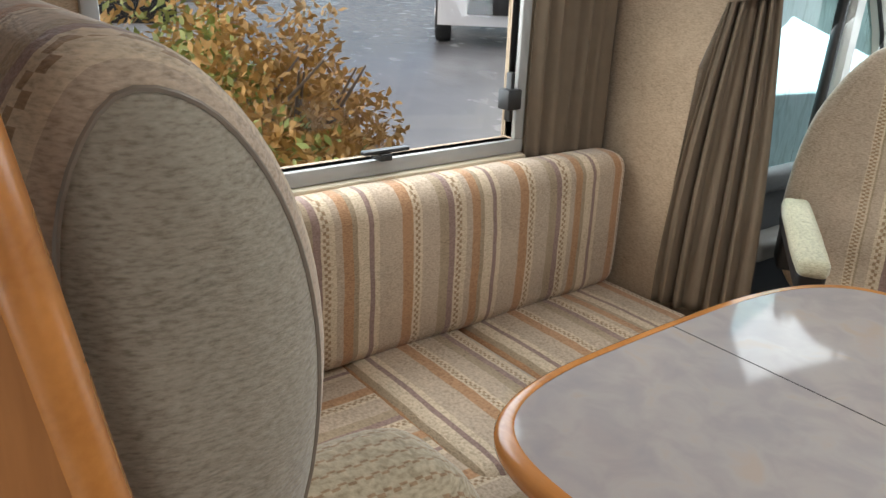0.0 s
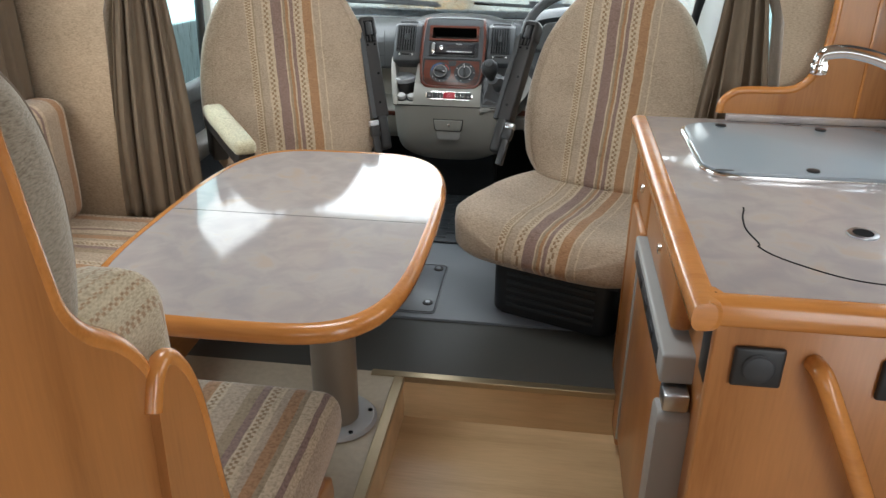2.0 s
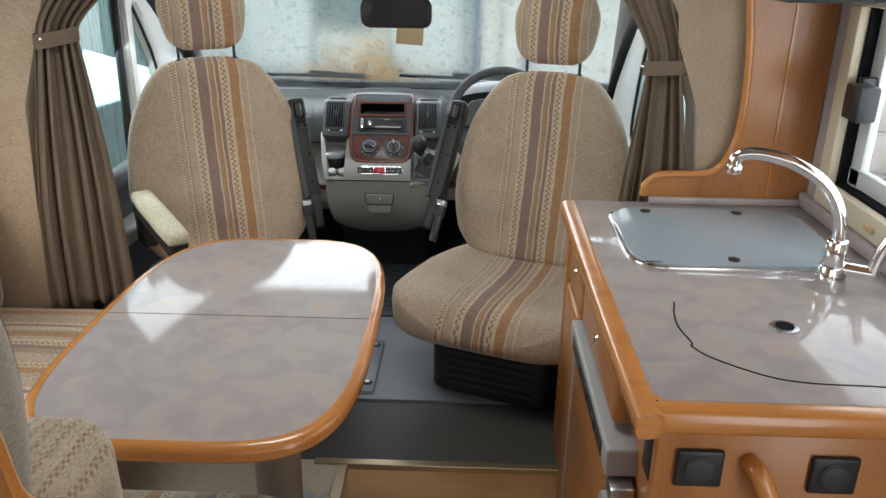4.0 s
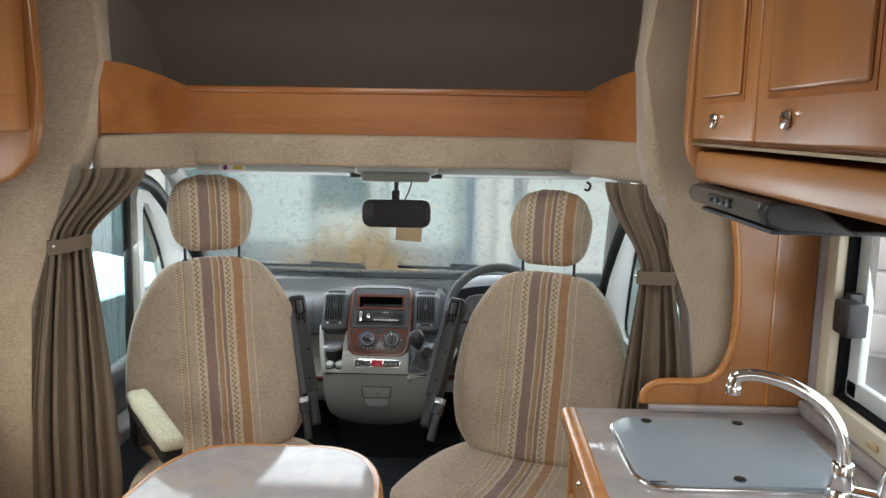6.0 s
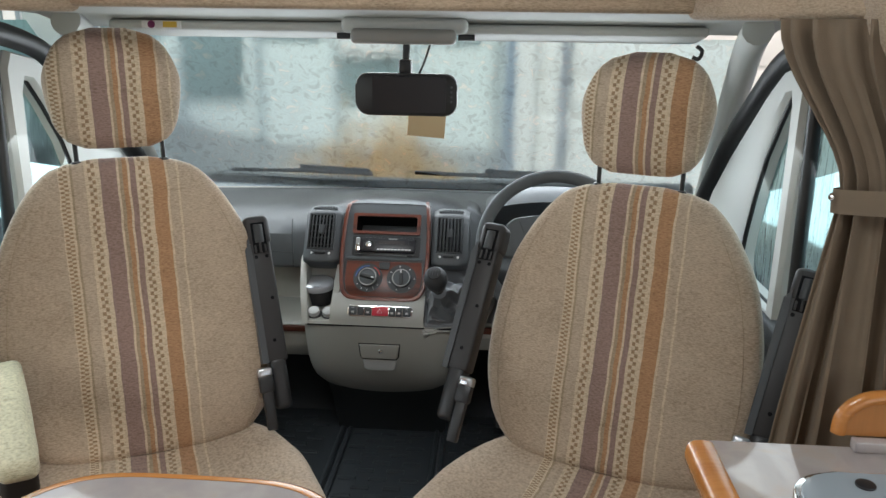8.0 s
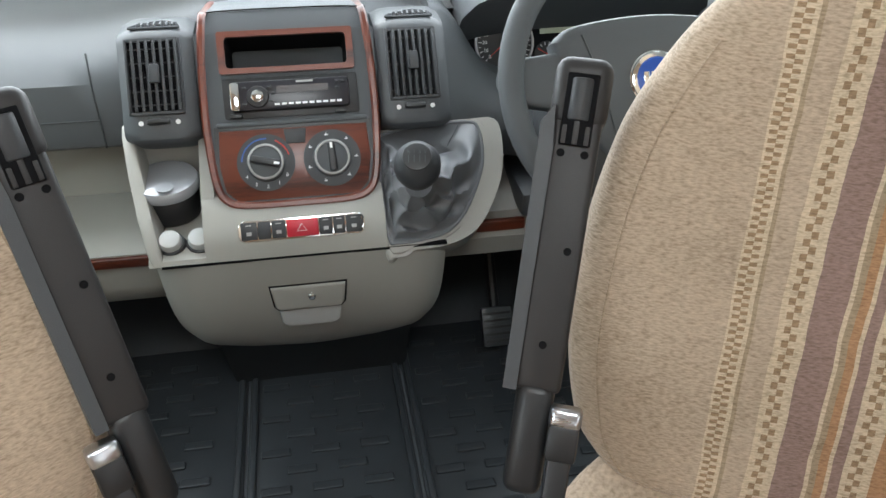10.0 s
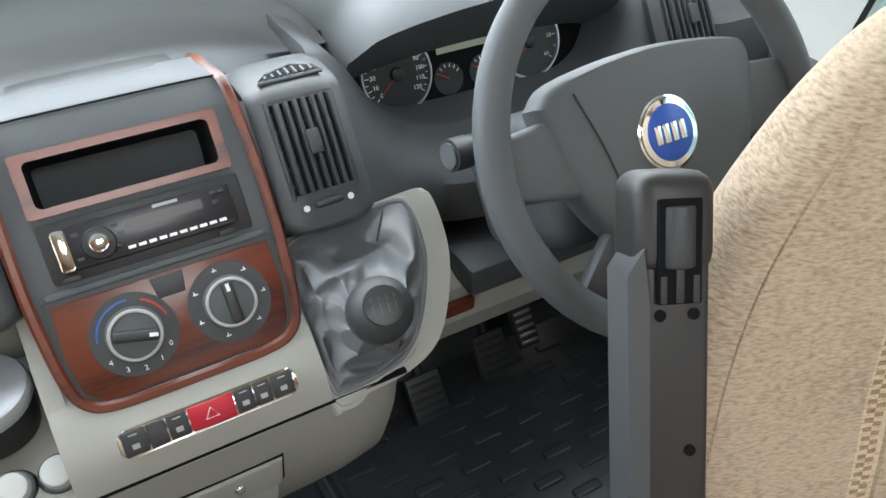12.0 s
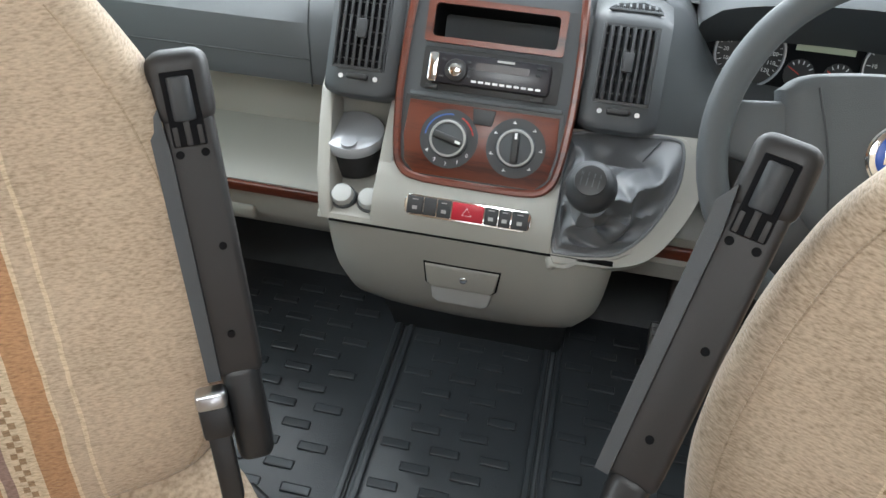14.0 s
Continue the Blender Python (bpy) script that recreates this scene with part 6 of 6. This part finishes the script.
# ---- cab floor ----
def mats():
    m = thing("rubber_floor_mat", "black ribbed rubber cab floor mat", "floor mat")
    def tray(x0, x1, y0, y1):
        return box(x0, x1, y0, y1, .2265, .236, .003)
    for x0, x1 in ((-.86, -.145), (-.14, .155), (.16, .88)):
        t = part("panel", tray(x0, x1, -.44, .40), M["rubber"], m)
        for xa in (x0 + .004, x1 - .016):
            part("lip", box(xa, xa + .012, -.44, .40, .2362, .245, .004), M["rubber"], t)
    part("kick_slope", prism([(.16, .235), (.45, .45), (.6, .55), (.6, .235)], "x", -.90, .90), M["rubber"], m)
    bar = box(-.026, .026, -.009, .009, 0, .0045, .003)
    me = bpy.data.meshes.new("tread")
    bar.to_mesh(me)
    bar.free()
    me.materials.append(M["rubber"])
    k = 0
    for x0, x1 in ((-.82, -.17), (-.11, .13), (.19, .85)):
        r, y = 0, -.40
        while y < .14:
            x = x0 + .02 + (.045 if r % 2 else 0)
            while x < x1 - .02:
                ob = new("tread", me)
                ob.parent = m
                ob.location = (x, y, .2355)
                k += 1
                x += .088
            y += .042
            r += 1
    for x, y, a in ((.36, .06, 0), (.51, .09, 0), (.60, .12, 0)):
        p = thing("pedal", "black pedal with a ribbed metal-edged pad", "pedal", (x, y, .30), group="foot pedals")
        tl = Matrix.Rotation(radians(-38), 4, "X")
        part("pad", box(-.032 if x < .58 else -.022, .032 if x < .58 else .022, -.008, .008, -.04, .04, .004, 2, tl), M["rubber"], p)
        for q in range(5):
            part("rib", box(-.028 if x < .58 else -.018, .028 if x < .58 else .018, -.0105, -.0075, -.032 + .014 * q, -.026 + .014 * q, .001, 2, tl), M["steel"] if x > .55 else M["black"], p)
        part("arm", tube([(0, .01, 0), (0, .10, .12), (0, .12, .22)], .010, 8), M["black"], p)
    f = thing("floor_hatch", "grey hatch plate with round bolts in the cab floor", "hatch", (0, 0, .226))
    part("plate", prism(rrect(-.11, .065, -.975, -.63, .015), "z", 0, .004, .0015), M["cabfloor"], f)
    part("outline", tube([(a, b, .004) for a, b in rrect(-.105, .060, -.97, -.635, .014)], .002, 6, closed=True), M["black"], f)
    for x, y in ((.035, -.912), (.035, -.665), (-.085, -.665)):
        part("bolt", cyl(.017, .015, .004, .009, 20, .001, m=Matrix.Translation((x, y, 0))), M["black"], f)
        part("bolt_head", cyl(.008, .008, .009, .011, 6, m=Matrix.Translation((x, y, 0))), M["steel"], f)


mats()


# ---- cab seats ----
def seat(name_label, at, turn, arm_left_down, low):
    """Swivel seat facing local -y; base at floor."""
    s = thing("swivel_chair", name_label, "chair", at, turn, group="swivelled cab seats")
    # pedestal
    part("pedestal", prism(rrect(-.195, .195, -.36, .10, .04), "z", .0, .20, .01), M["black"], s, "black seat pedestal")
    part("swivel_plate", box(-.22, .22, -.40, .12, .18, .215, .01), M["black"], s)
    for k in range(5):
        part("louvre", box(-.14, .14, -.366, -.358, .03 + .026 * k, .042 + .026 * k, .002), M["grey_dark"], s)
    # cushion: a rounded pad with raised side bolsters and a waterfall front
    rings = []
    N = 26
    for k in range(N + 1):
        t = k / N
        y = .07 - .56 * t
        hw = interp([(0, .23), (.12, .275), (.4, .315), (.75, .318), (.9, .285), (.97, .23), (1, .16)], t)
        zt = interp([(0, .325), (.3, .33), (.7, .345), (.88, .335), (.96, .305), (1, .26)], t)
        zb = interp([(0, .23), (.8, .205), (.95, .212), (1, .24)], t)
        ring = []
        n = 32
        for j in range(n):
            a = 2 * math.pi * j / n
            c_, s_ = math.cos(a), math.sin(a)
            x = hw * math.copysign(abs(c_) ** .55, c_)
            zz = (zt + zb) / 2 + (zt - zb) / 2 * math.copysign(abs(s_) ** .6, s_)
            if s_ > 0:
                zz += .030 * (abs(x) / hw) ** 3 - .022 * (1 - (x / hw) ** 2) * math.sin(math.pi * t)
                zz += .004 * noise.noise(Vector((x * 14, y * 9, 3)))
            ring.append((x, y, zz))
        rings.append(ring)
    part("seat", loft(rings), M["seat_flat"], s, "striped beige cushion with plain sides")
    # backrest
    lean = .30
    rings = []
    for k in range(61):
        t = k / 60
        z = .30 + (.67 - low) * t
        hw = interp([(0, .17), (.06, .235), (.16, .275), (.35, .294), (.5, .288), (.68, .266), (.82, .226), (.93, .175), (.975, .135), (1, .06)], t)
        th = interp([(0, .03), (.06, .06), (.3, .07), (.6, .06), (.9, .048), (.98, .032), (1, .008)], t)
        yc = .055 + lean * (z - .30) * .62 + .02 * math.sin(math.pi * t)
        ring = []
        n = 40
        for j in range(n):
            a = 2 * math.pi * j / n
            c_, s_ = math.cos(a), math.sin(a)
            x = hw * math.copysign(abs(c_) ** .62, c_)
            y = yc + th * math.copysign(abs(s_) ** .75, s_)
            if s_ < 0:
                y -= .022 * max(0, abs(x) / max(hw, .05)) ** 4 * math.sin(math.pi * min(1, t * 1.1)) - .012 * (1 - (x / max(hw, .01)) ** 2) * math.sin(math.pi * t)
                y += .003 * noise.noise(Vector((x * 12, z * 7, 1)))
            ring.append((x, y, z))
        rings.append(ring)
    part("backrest", loft(rings), M["seat"], s, "egg-shaped striped beige backrest")
    for sx in (-1, 1):
        line = []
        for k in range(4, 54, 2):
            p = rings[k]
            j = min(range(21, 40), key=lambda q: abs(p[q][0] - sx * .86 * max(v[0] for v in p)))
            line.append((p[j][0], p[j][1] - .0005, p[j][2]))
        part("stitching", tube(smoothpath(line, 2), .0013, 6), M["padded"], s)
    ytop = .055 + lean * .67 * .62
    part("seam", tube([(x, -.012 + .055 - .03 + .01 * (x / .2) ** 2, .318 - .03 * (x / .2) ** 2 * 0) for x in [-.20 + .04 * k for k in range(11)]], .0035, 6), M["curtain"], s)
    # headrest on two posts
    hr = []
    for k in range(19):
        t = k / 18
        z = .995 - low + .248 * t
        hw = interp([(0, .07), (.07, .105), (.25, .128), (.55, .138), (.8, .118), (.94, .085), (1, .035)], t)
        th = interp([(0, .02), (.1, .042), (.5, .052), (.85, .04), (.96, .025), (1, .006)], t)
        yc = ytop + .0 + .03 * t
        hr.append([(hw * math.copysign(abs(math.cos(2 * math.pi * j / 36)) ** .62, math.cos(2 * math.pi * j / 36)), yc + th * math.copysign(abs(math.sin(2 * math.pi * j / 36)) ** .75, math.sin(2 * math.pi * j / 36)), z) for j in range(36)])
    h = part("headrest", loft(hr), M["seat"], s, "striped beige headrest")
    for x in (-.088, .088):
        part("post", tube([(x, ytop, .93 - low), (x, ytop, 1.02 - low)], .005, 10), M["black"], h)
        part("collar", cyl(.014, .010, 0, .012, 16, .002, m=Matrix.Translation((x, ytop - .004, .955 - low))), M["black"], h)
    # folded armrests, dark underside towards the cabin centre
    def folded(sx, az, o):
        # lies back beside the backrest; its plain underside faces forwards
        az, o = Vector(az).normalized(), Vector(o)
        ay = Vector((0, .862, -.507))
        ay = (ay - az * ay.dot(az)).normalized()
        ax = ay.cross(az)
        m = Matrix(((ax.x, ay.x, az.x, o.x), (ax.y, ay.y, az.y, o.y), (ax.z, ay.z, az.z, o.z), (0, 0, 0, 1)))
        a = part("armrest", join(box(-.025, .025, .002, .050, -.05, .25, .007, 3, m), box(-.029, .029, -.002, .056, .222, .294, .015, 4, m)), M["arm_black"], s, "folded armrest, dark plastic underside")
        # raised near-black plate paints the shade round the roller
        part("roller_well_shade", box(-.016, .016, -.0035, .001, .204, .276, .002, 2, m), M["black_and_shade"], a)
        part("roller", cyl(.0125, .0125, .229, .271, 20, .002, m=m @ Matrix.Translation((0, .003, 0))), M["grey_dark"], a)
        part("fork", join(box(-.014, -.009, -.004, .002, .205, .224, .001, 2, m), box(.009, .014, -.004, .002, .205, .224, .001, 2, m), box(-.003, .003, -.004, .002, .205, .230, .001, 2, m)), M["arm_black"], a)
        part("side_flange", prism([(-.020, -.05), (-.034, -.05), (-.036, .225), (-.024, .243), (-.020, .20)], "y", -.001, .04, 0, 2, m), M["vent_grey"], a, "lighter flange")
        for zz, xx in ((.196, -.012), (.196, .012), (.098, .010), (.0, .0)):
            part("screw", cyl(.0042, .0042, 0, .0012, 12, m=m @ pose(xx, .002, zz, 90, 0, 0)), M["black_and_shade"], a)
        part("pivot", box(-.02, .02, .0, .05, -.16, -.04, .012, 3, m), M["black"], a)
        part("buckle", join(box(-.016 - .034 * sx, .016 - .034 * sx, -.012, .012, -.115, -.075, .005, 2, m), box(-.012 - .034 * sx, .012 - .034 * sx, -.009, .009, -.20, -.11, .004, 2, m)), M["black"], a, "black seat belt buckle")
        part("buckle_top", box(-.0165 - .034 * sx, .0165 - .034 * sx, -.0125, .0125, -.080, -.058, .006, 3, m), M["steel"], a, "bright buckle mouth")
    if arm_left_down:
        folded(1, (-.035, .37, .91), (.287, .03, .543))
    else:
        folded(-1, (.04, .502, .853), (-.318, -.022, .565))
    if arm_left_down:
        m = Matrix.Translation((-.262, .03, .535)) @ Matrix.Rotation(radians(8.3), 4, "Z") @ Matrix.Rotation(radians(2), 4, "X")
        a = part("armrest", pillow(-.032, .032, -.40, .02, .0, .042, .016, .004, 6), M["handgrip"], s, "lowered armrest with cream cloth pad")
        a.matrix_basis = m
        part("arm_shell", box(-.029, .029, -.395, .03, -.035, .012, .012, 3), M["arm_black"], a)
        part("arm_pivot", box(-.02, .03, -.03, .06, -.14, .0, .012, 3), M["arm_black"], a)
    else:
        folded(1, (.131, .45, .86), (.315, -.0, .545))
    part("recline_lever", tube([(.27, .02, .27), (.30, -.03, .28), (.30, -.09, .285)], .010, 10), M["black"], s)
    return s


seat("swivelled passenger seat in striped beige cloth, one armrest lowered", (-.435, -.66, .226), 27, True, .012)
seat("swivelled driver seat in striped beige cloth with folded armrests", (.545, -.645, .226), -21, False, .045)


# ---- outside ----
def outside():
    xs = [-150, -60, -30, -16, -11] + [-9 + .5 * k for k in range(17)] + [0, 4, 10, 30, 150]
    def gz(x):
        t = min(1, max(0, (-2.2 - x) / 5.5))
        return -.62 + .75 * t * t * (3 - 2 * t)
    g = tagged(part("ground", loft([[(x, y, gz(x)) for x in xs] for y in (-150, -20, -5, 0, 5, 20, 150)], cap=False, closed=False), M["asphalt"], None, "", True), "wet grey asphalt yard rising to one side", "ground", kind="structure")
    # white clad unit ahead to the right
    b = thing("clad_building", "white horizontally clad building with a blue-grey sign panel", "building", (-2.37, 2.6, -.62), -30)
    part("wall", box(.6, 14, 5.2, 5.5, 0, 6.0), M["clad"], b)
    for k in range(14):
        part("plank", box(.6, 14, 5.16, 5.20, .05 + .42 * k, .43 + .42 * k, .02), M["clad"], b)
    part("corner_post", box(.35, .60, 5.05, 5.5, 0, 6.2, .02), M["clad"], b)
    part("downpipe", tube([(.95, 5.08, 0), (.95, 5.08, 6)], .05, 10), M["clad_grey"], b)
    part("sign_panel", box(2.5, 5.5, 5.08, 5.14, 2.3, 4.2, .01), M["clad_grey"], b, "blue-grey sign panel")
    for k in range(3):
        part("sign_letter", box(3.75 + .35 * k, 3.95 + .35 * k, 5.05, 5.08, 2.95, 3.3, .005), M["print_white"], b)
    part("roof", box(.3, 14.2, 5.0, 12, 6.0, 6.3), M["clad_grey"], b)
    c = thing("glazed_building", "pale glazed workshop front with tall panes", "building", (0, 0, -.62))
    teal = mat("grey_teal_cladding", (.70, .79, .81), .5, var=.1, scale=1)
    part("wall", box(-12, .35, 8.6, 9, 0, 6.0), teal, c)
    for k in range(9):
        x = -9.6 + 1.1 * k
        part("window", box(x, x + .80, 8.55, 8.6, .6 if k % 2 else 1.5, 3.2, .01), mat("pale_glass", (.25, .34, .36), .2, var=.3, scale=1), c, "tall grey-green pane")
        part("mullion", box(x + .86, x + 1.04, 8.5, 8.6, 0, 6, .01), teal, c)
    part("roof", box(-12.2, .4, 8.4, 14, 6.0, 6.3), M["clad_grey"], c)
    # two added white panels stand in for blurred bright reflections
    for x0, x1, z0, z1 in ((-2.62, -2.05, 1.75, 3.1), (-1.90, -1.05, 1.30, 2.65)):
        part("reflection_panel", box(x0, x1, 8.40, 8.48, z0, z1, .02), M["clad"], c, "white panel standing in for a blurred reflection")
    # a white van body close beside the kitchen window
    v = thing("white_van", "white panelled vehicle parked close alongside", "van", (2.6, -1.2, -.62))
    part("body", box(0, 1.9, -3.2, 2.2, .4, 2.9, .12, 4), M["carpaint"], v)
    for k in range(6):
        part("panel_rib", box(-.012, .0, -3.0, 2.0, .75 + .33 * k, .99 + .33 * k, .01, 3), M["carpaint"], v)
    for y in (-2.2, 1.3):
        w = part("wheel", cyl(.33, .33, -.1, .1, 28, .03, m=pose(.12, y, .33, 0, 90, 0)), M["tyre"], v)
        part("rim", cyl(.2, .18, .09, .12, 24, .01, m=pose(.12, y, .33, 0, -90, 0)), M["steel"], w)

    def car(name, label, at, turn, paint):
        t = thing(name, label, "car", at, turn, group="parked cars")
        prof = [(-2.1, .28), (-2.12, .62), (-1.95, .86), (-1.0, .98), (-.45, 1.44), (.9, 1.47), (1.75, 1.02), (2.05, .95), (2.12, .55), (2.08, .28)]
        rings = []
        for x in (-.86, -.84, -.74, -.4, 0, .4, .74, .84, .86):
            q = abs(x) / .86
            rings.append([(x * (1 - .16 * max(0, (z - .9))), y * (1 - .03 * q ** 4), z - .05 * q ** 6 * (z > .8)) for y, z in prof])
        part("body", loft(rings), paint, t)
        for sx in (-1, 1):
            part("window", prism([(-.80, 1.0), (-.38, 1.38), (.85, 1.40), (1.45, 1.04)], "x", sx * .80 - .012, sx * .80 + .012), M["carglass"], t)
            part("headlight", box(sx * .66 - .16, sx * .66 + .16, -2.125, -2.0, .62, .80, .04, 3), M["fridge"], t)
            for y in (-1.3, 1.3):
                w = part("wheel", cyl(.32, .32, -.11, .11, 32, .03, m=pose(sx * .79, y, .32, 0, 90, 0)), M["tyre"], t)
                part("rim", cyl(.21, .19, .095, .125, 24, .01, m=pose(sx * .79, y, .32, 0, sx * 90, 0)), M["steel"], w)
        part("windscreen", prism([(-.98, .985), (-.46, 1.425), (-.44, 1.44), (-.99, 1.01)], "x", -.66, .66), M["carglass"], t)
        part("grille", box(-.48, .48, -2.15, -2.05, .42, .70, .02), M["black"], t)
        return t
    car("parked_car", "white estate car parked beyond the shrubs", (-9.2, 5.6, .13), 52, M["carpaint"])
    car("parked_car", "white saloon car parked behind the shrubs", (-9.8, .4, .13), 70, M["carpaint"])
    car("parked_car", "white car beside the passenger window", (-5.2, 5.4, -.25), 20, M["carpaint"])
    car("parked_car", "white car beyond the driver window", (5.6, 2.4, -.62), -25, M["carpaint"])

    # autumn shrubs
    def shrub(at, r, h, mats, seed, label, n):
        rnd = random.Random(seed)
        t = thing("shrub", label, "shrub", at, group="autumn shrubs")
        bm = bmesh.new()
        for k in range(7):
            a = rnd.uniform(0, 6.28)
            p = [Vector((0, 0, 0)), Vector((.3 * r * math.cos(a), .3 * r * math.sin(a), .5 * h)), Vector((.75 * r * math.cos(a), .75 * r * math.sin(a), .9 * h))]
            bm = join(bm, tube(p, .02, 6, rad=[.03, .02, .006]))
        part("stems", bm, M["leg"], t)
        for q, mm in enumerate(mats):
            vs, fs = [], []
            for k in range(n):
                a, e = rnd.uniform(0, 6.28), math.asin(rnd.uniform(-.1, 1))
                rr = rnd.uniform(.6, 1.0) * (1 + .25 * math.sin(3 * a + seed) + .2 * math.sin(5 * e + q))
                c = Vector((r * rr * math.cos(a) * math.cos(e), r * rr * math.sin(a) * math.cos(e), h * .12 + h * .9 * rr * math.sin(e)))
                if (math.sin(2.2 * a + 4 * e + seed) > 0) != (q == 0) and rnd.random() < .8:
                    continue
                d = Vector([rnd.uniform(-1, 1) for _ in range(3)]).normalized()
                s = d.orthogonal().normalized()
                ln = rnd.uniform(.02, .045)
                i = len(vs)
                vs += [c, c + d * ln + s * ln * .45, c + d * ln * 2, c + d * ln - s * ln * .45]
                fs.append((i, i + 1, i + 2, i + 3))
            me = bpy.data.meshes.new("leaves")
            me.from_pydata(vs, [], fs)
            me.materials.append(mm)
            o = new("leaves", me)
            o.parent = t
            tagged(o, "small green leaves" if q == 0 else "small orange leaves", kind="stuff")
    shrub((-4.1, -1.15, -.50), 1.15, 1.40, (M["leaf_g"], M["leaf_o"]), 1, "rounded green and orange autumn shrub", 22000)
    shrub((-4.3, -.35, -.50), .75, 1.30, (M["leaf_o"], M["leaf_o"]), 2, "low orange autumn shrub", 9000)
    shrub((-4.1, -2.3, -.50), 1.0, 1.15, (M["leaf_g"], M["leaf_o"]), 3, "rounded green autumn shrub", 9000)
    shrub((-.75, 4.9, -.62), .75, .95, (M["leaf_o"], M["leaf_o"]), 4, "low orange autumn shrub ahead of the bonnet", 3000)
    # own bonnet
    tagged(part("bonnet", prism([(.66, .2), (.66, .74), (.9, .70), (1.25, .56), (1.35, .3), (1.35, -.3), (.66, -.3)], "x", -.95, .95, .05, 3), M["carpaint"]), "white van bonnet ahead of the windscreen", "bonnet", kind="structure")


outside()
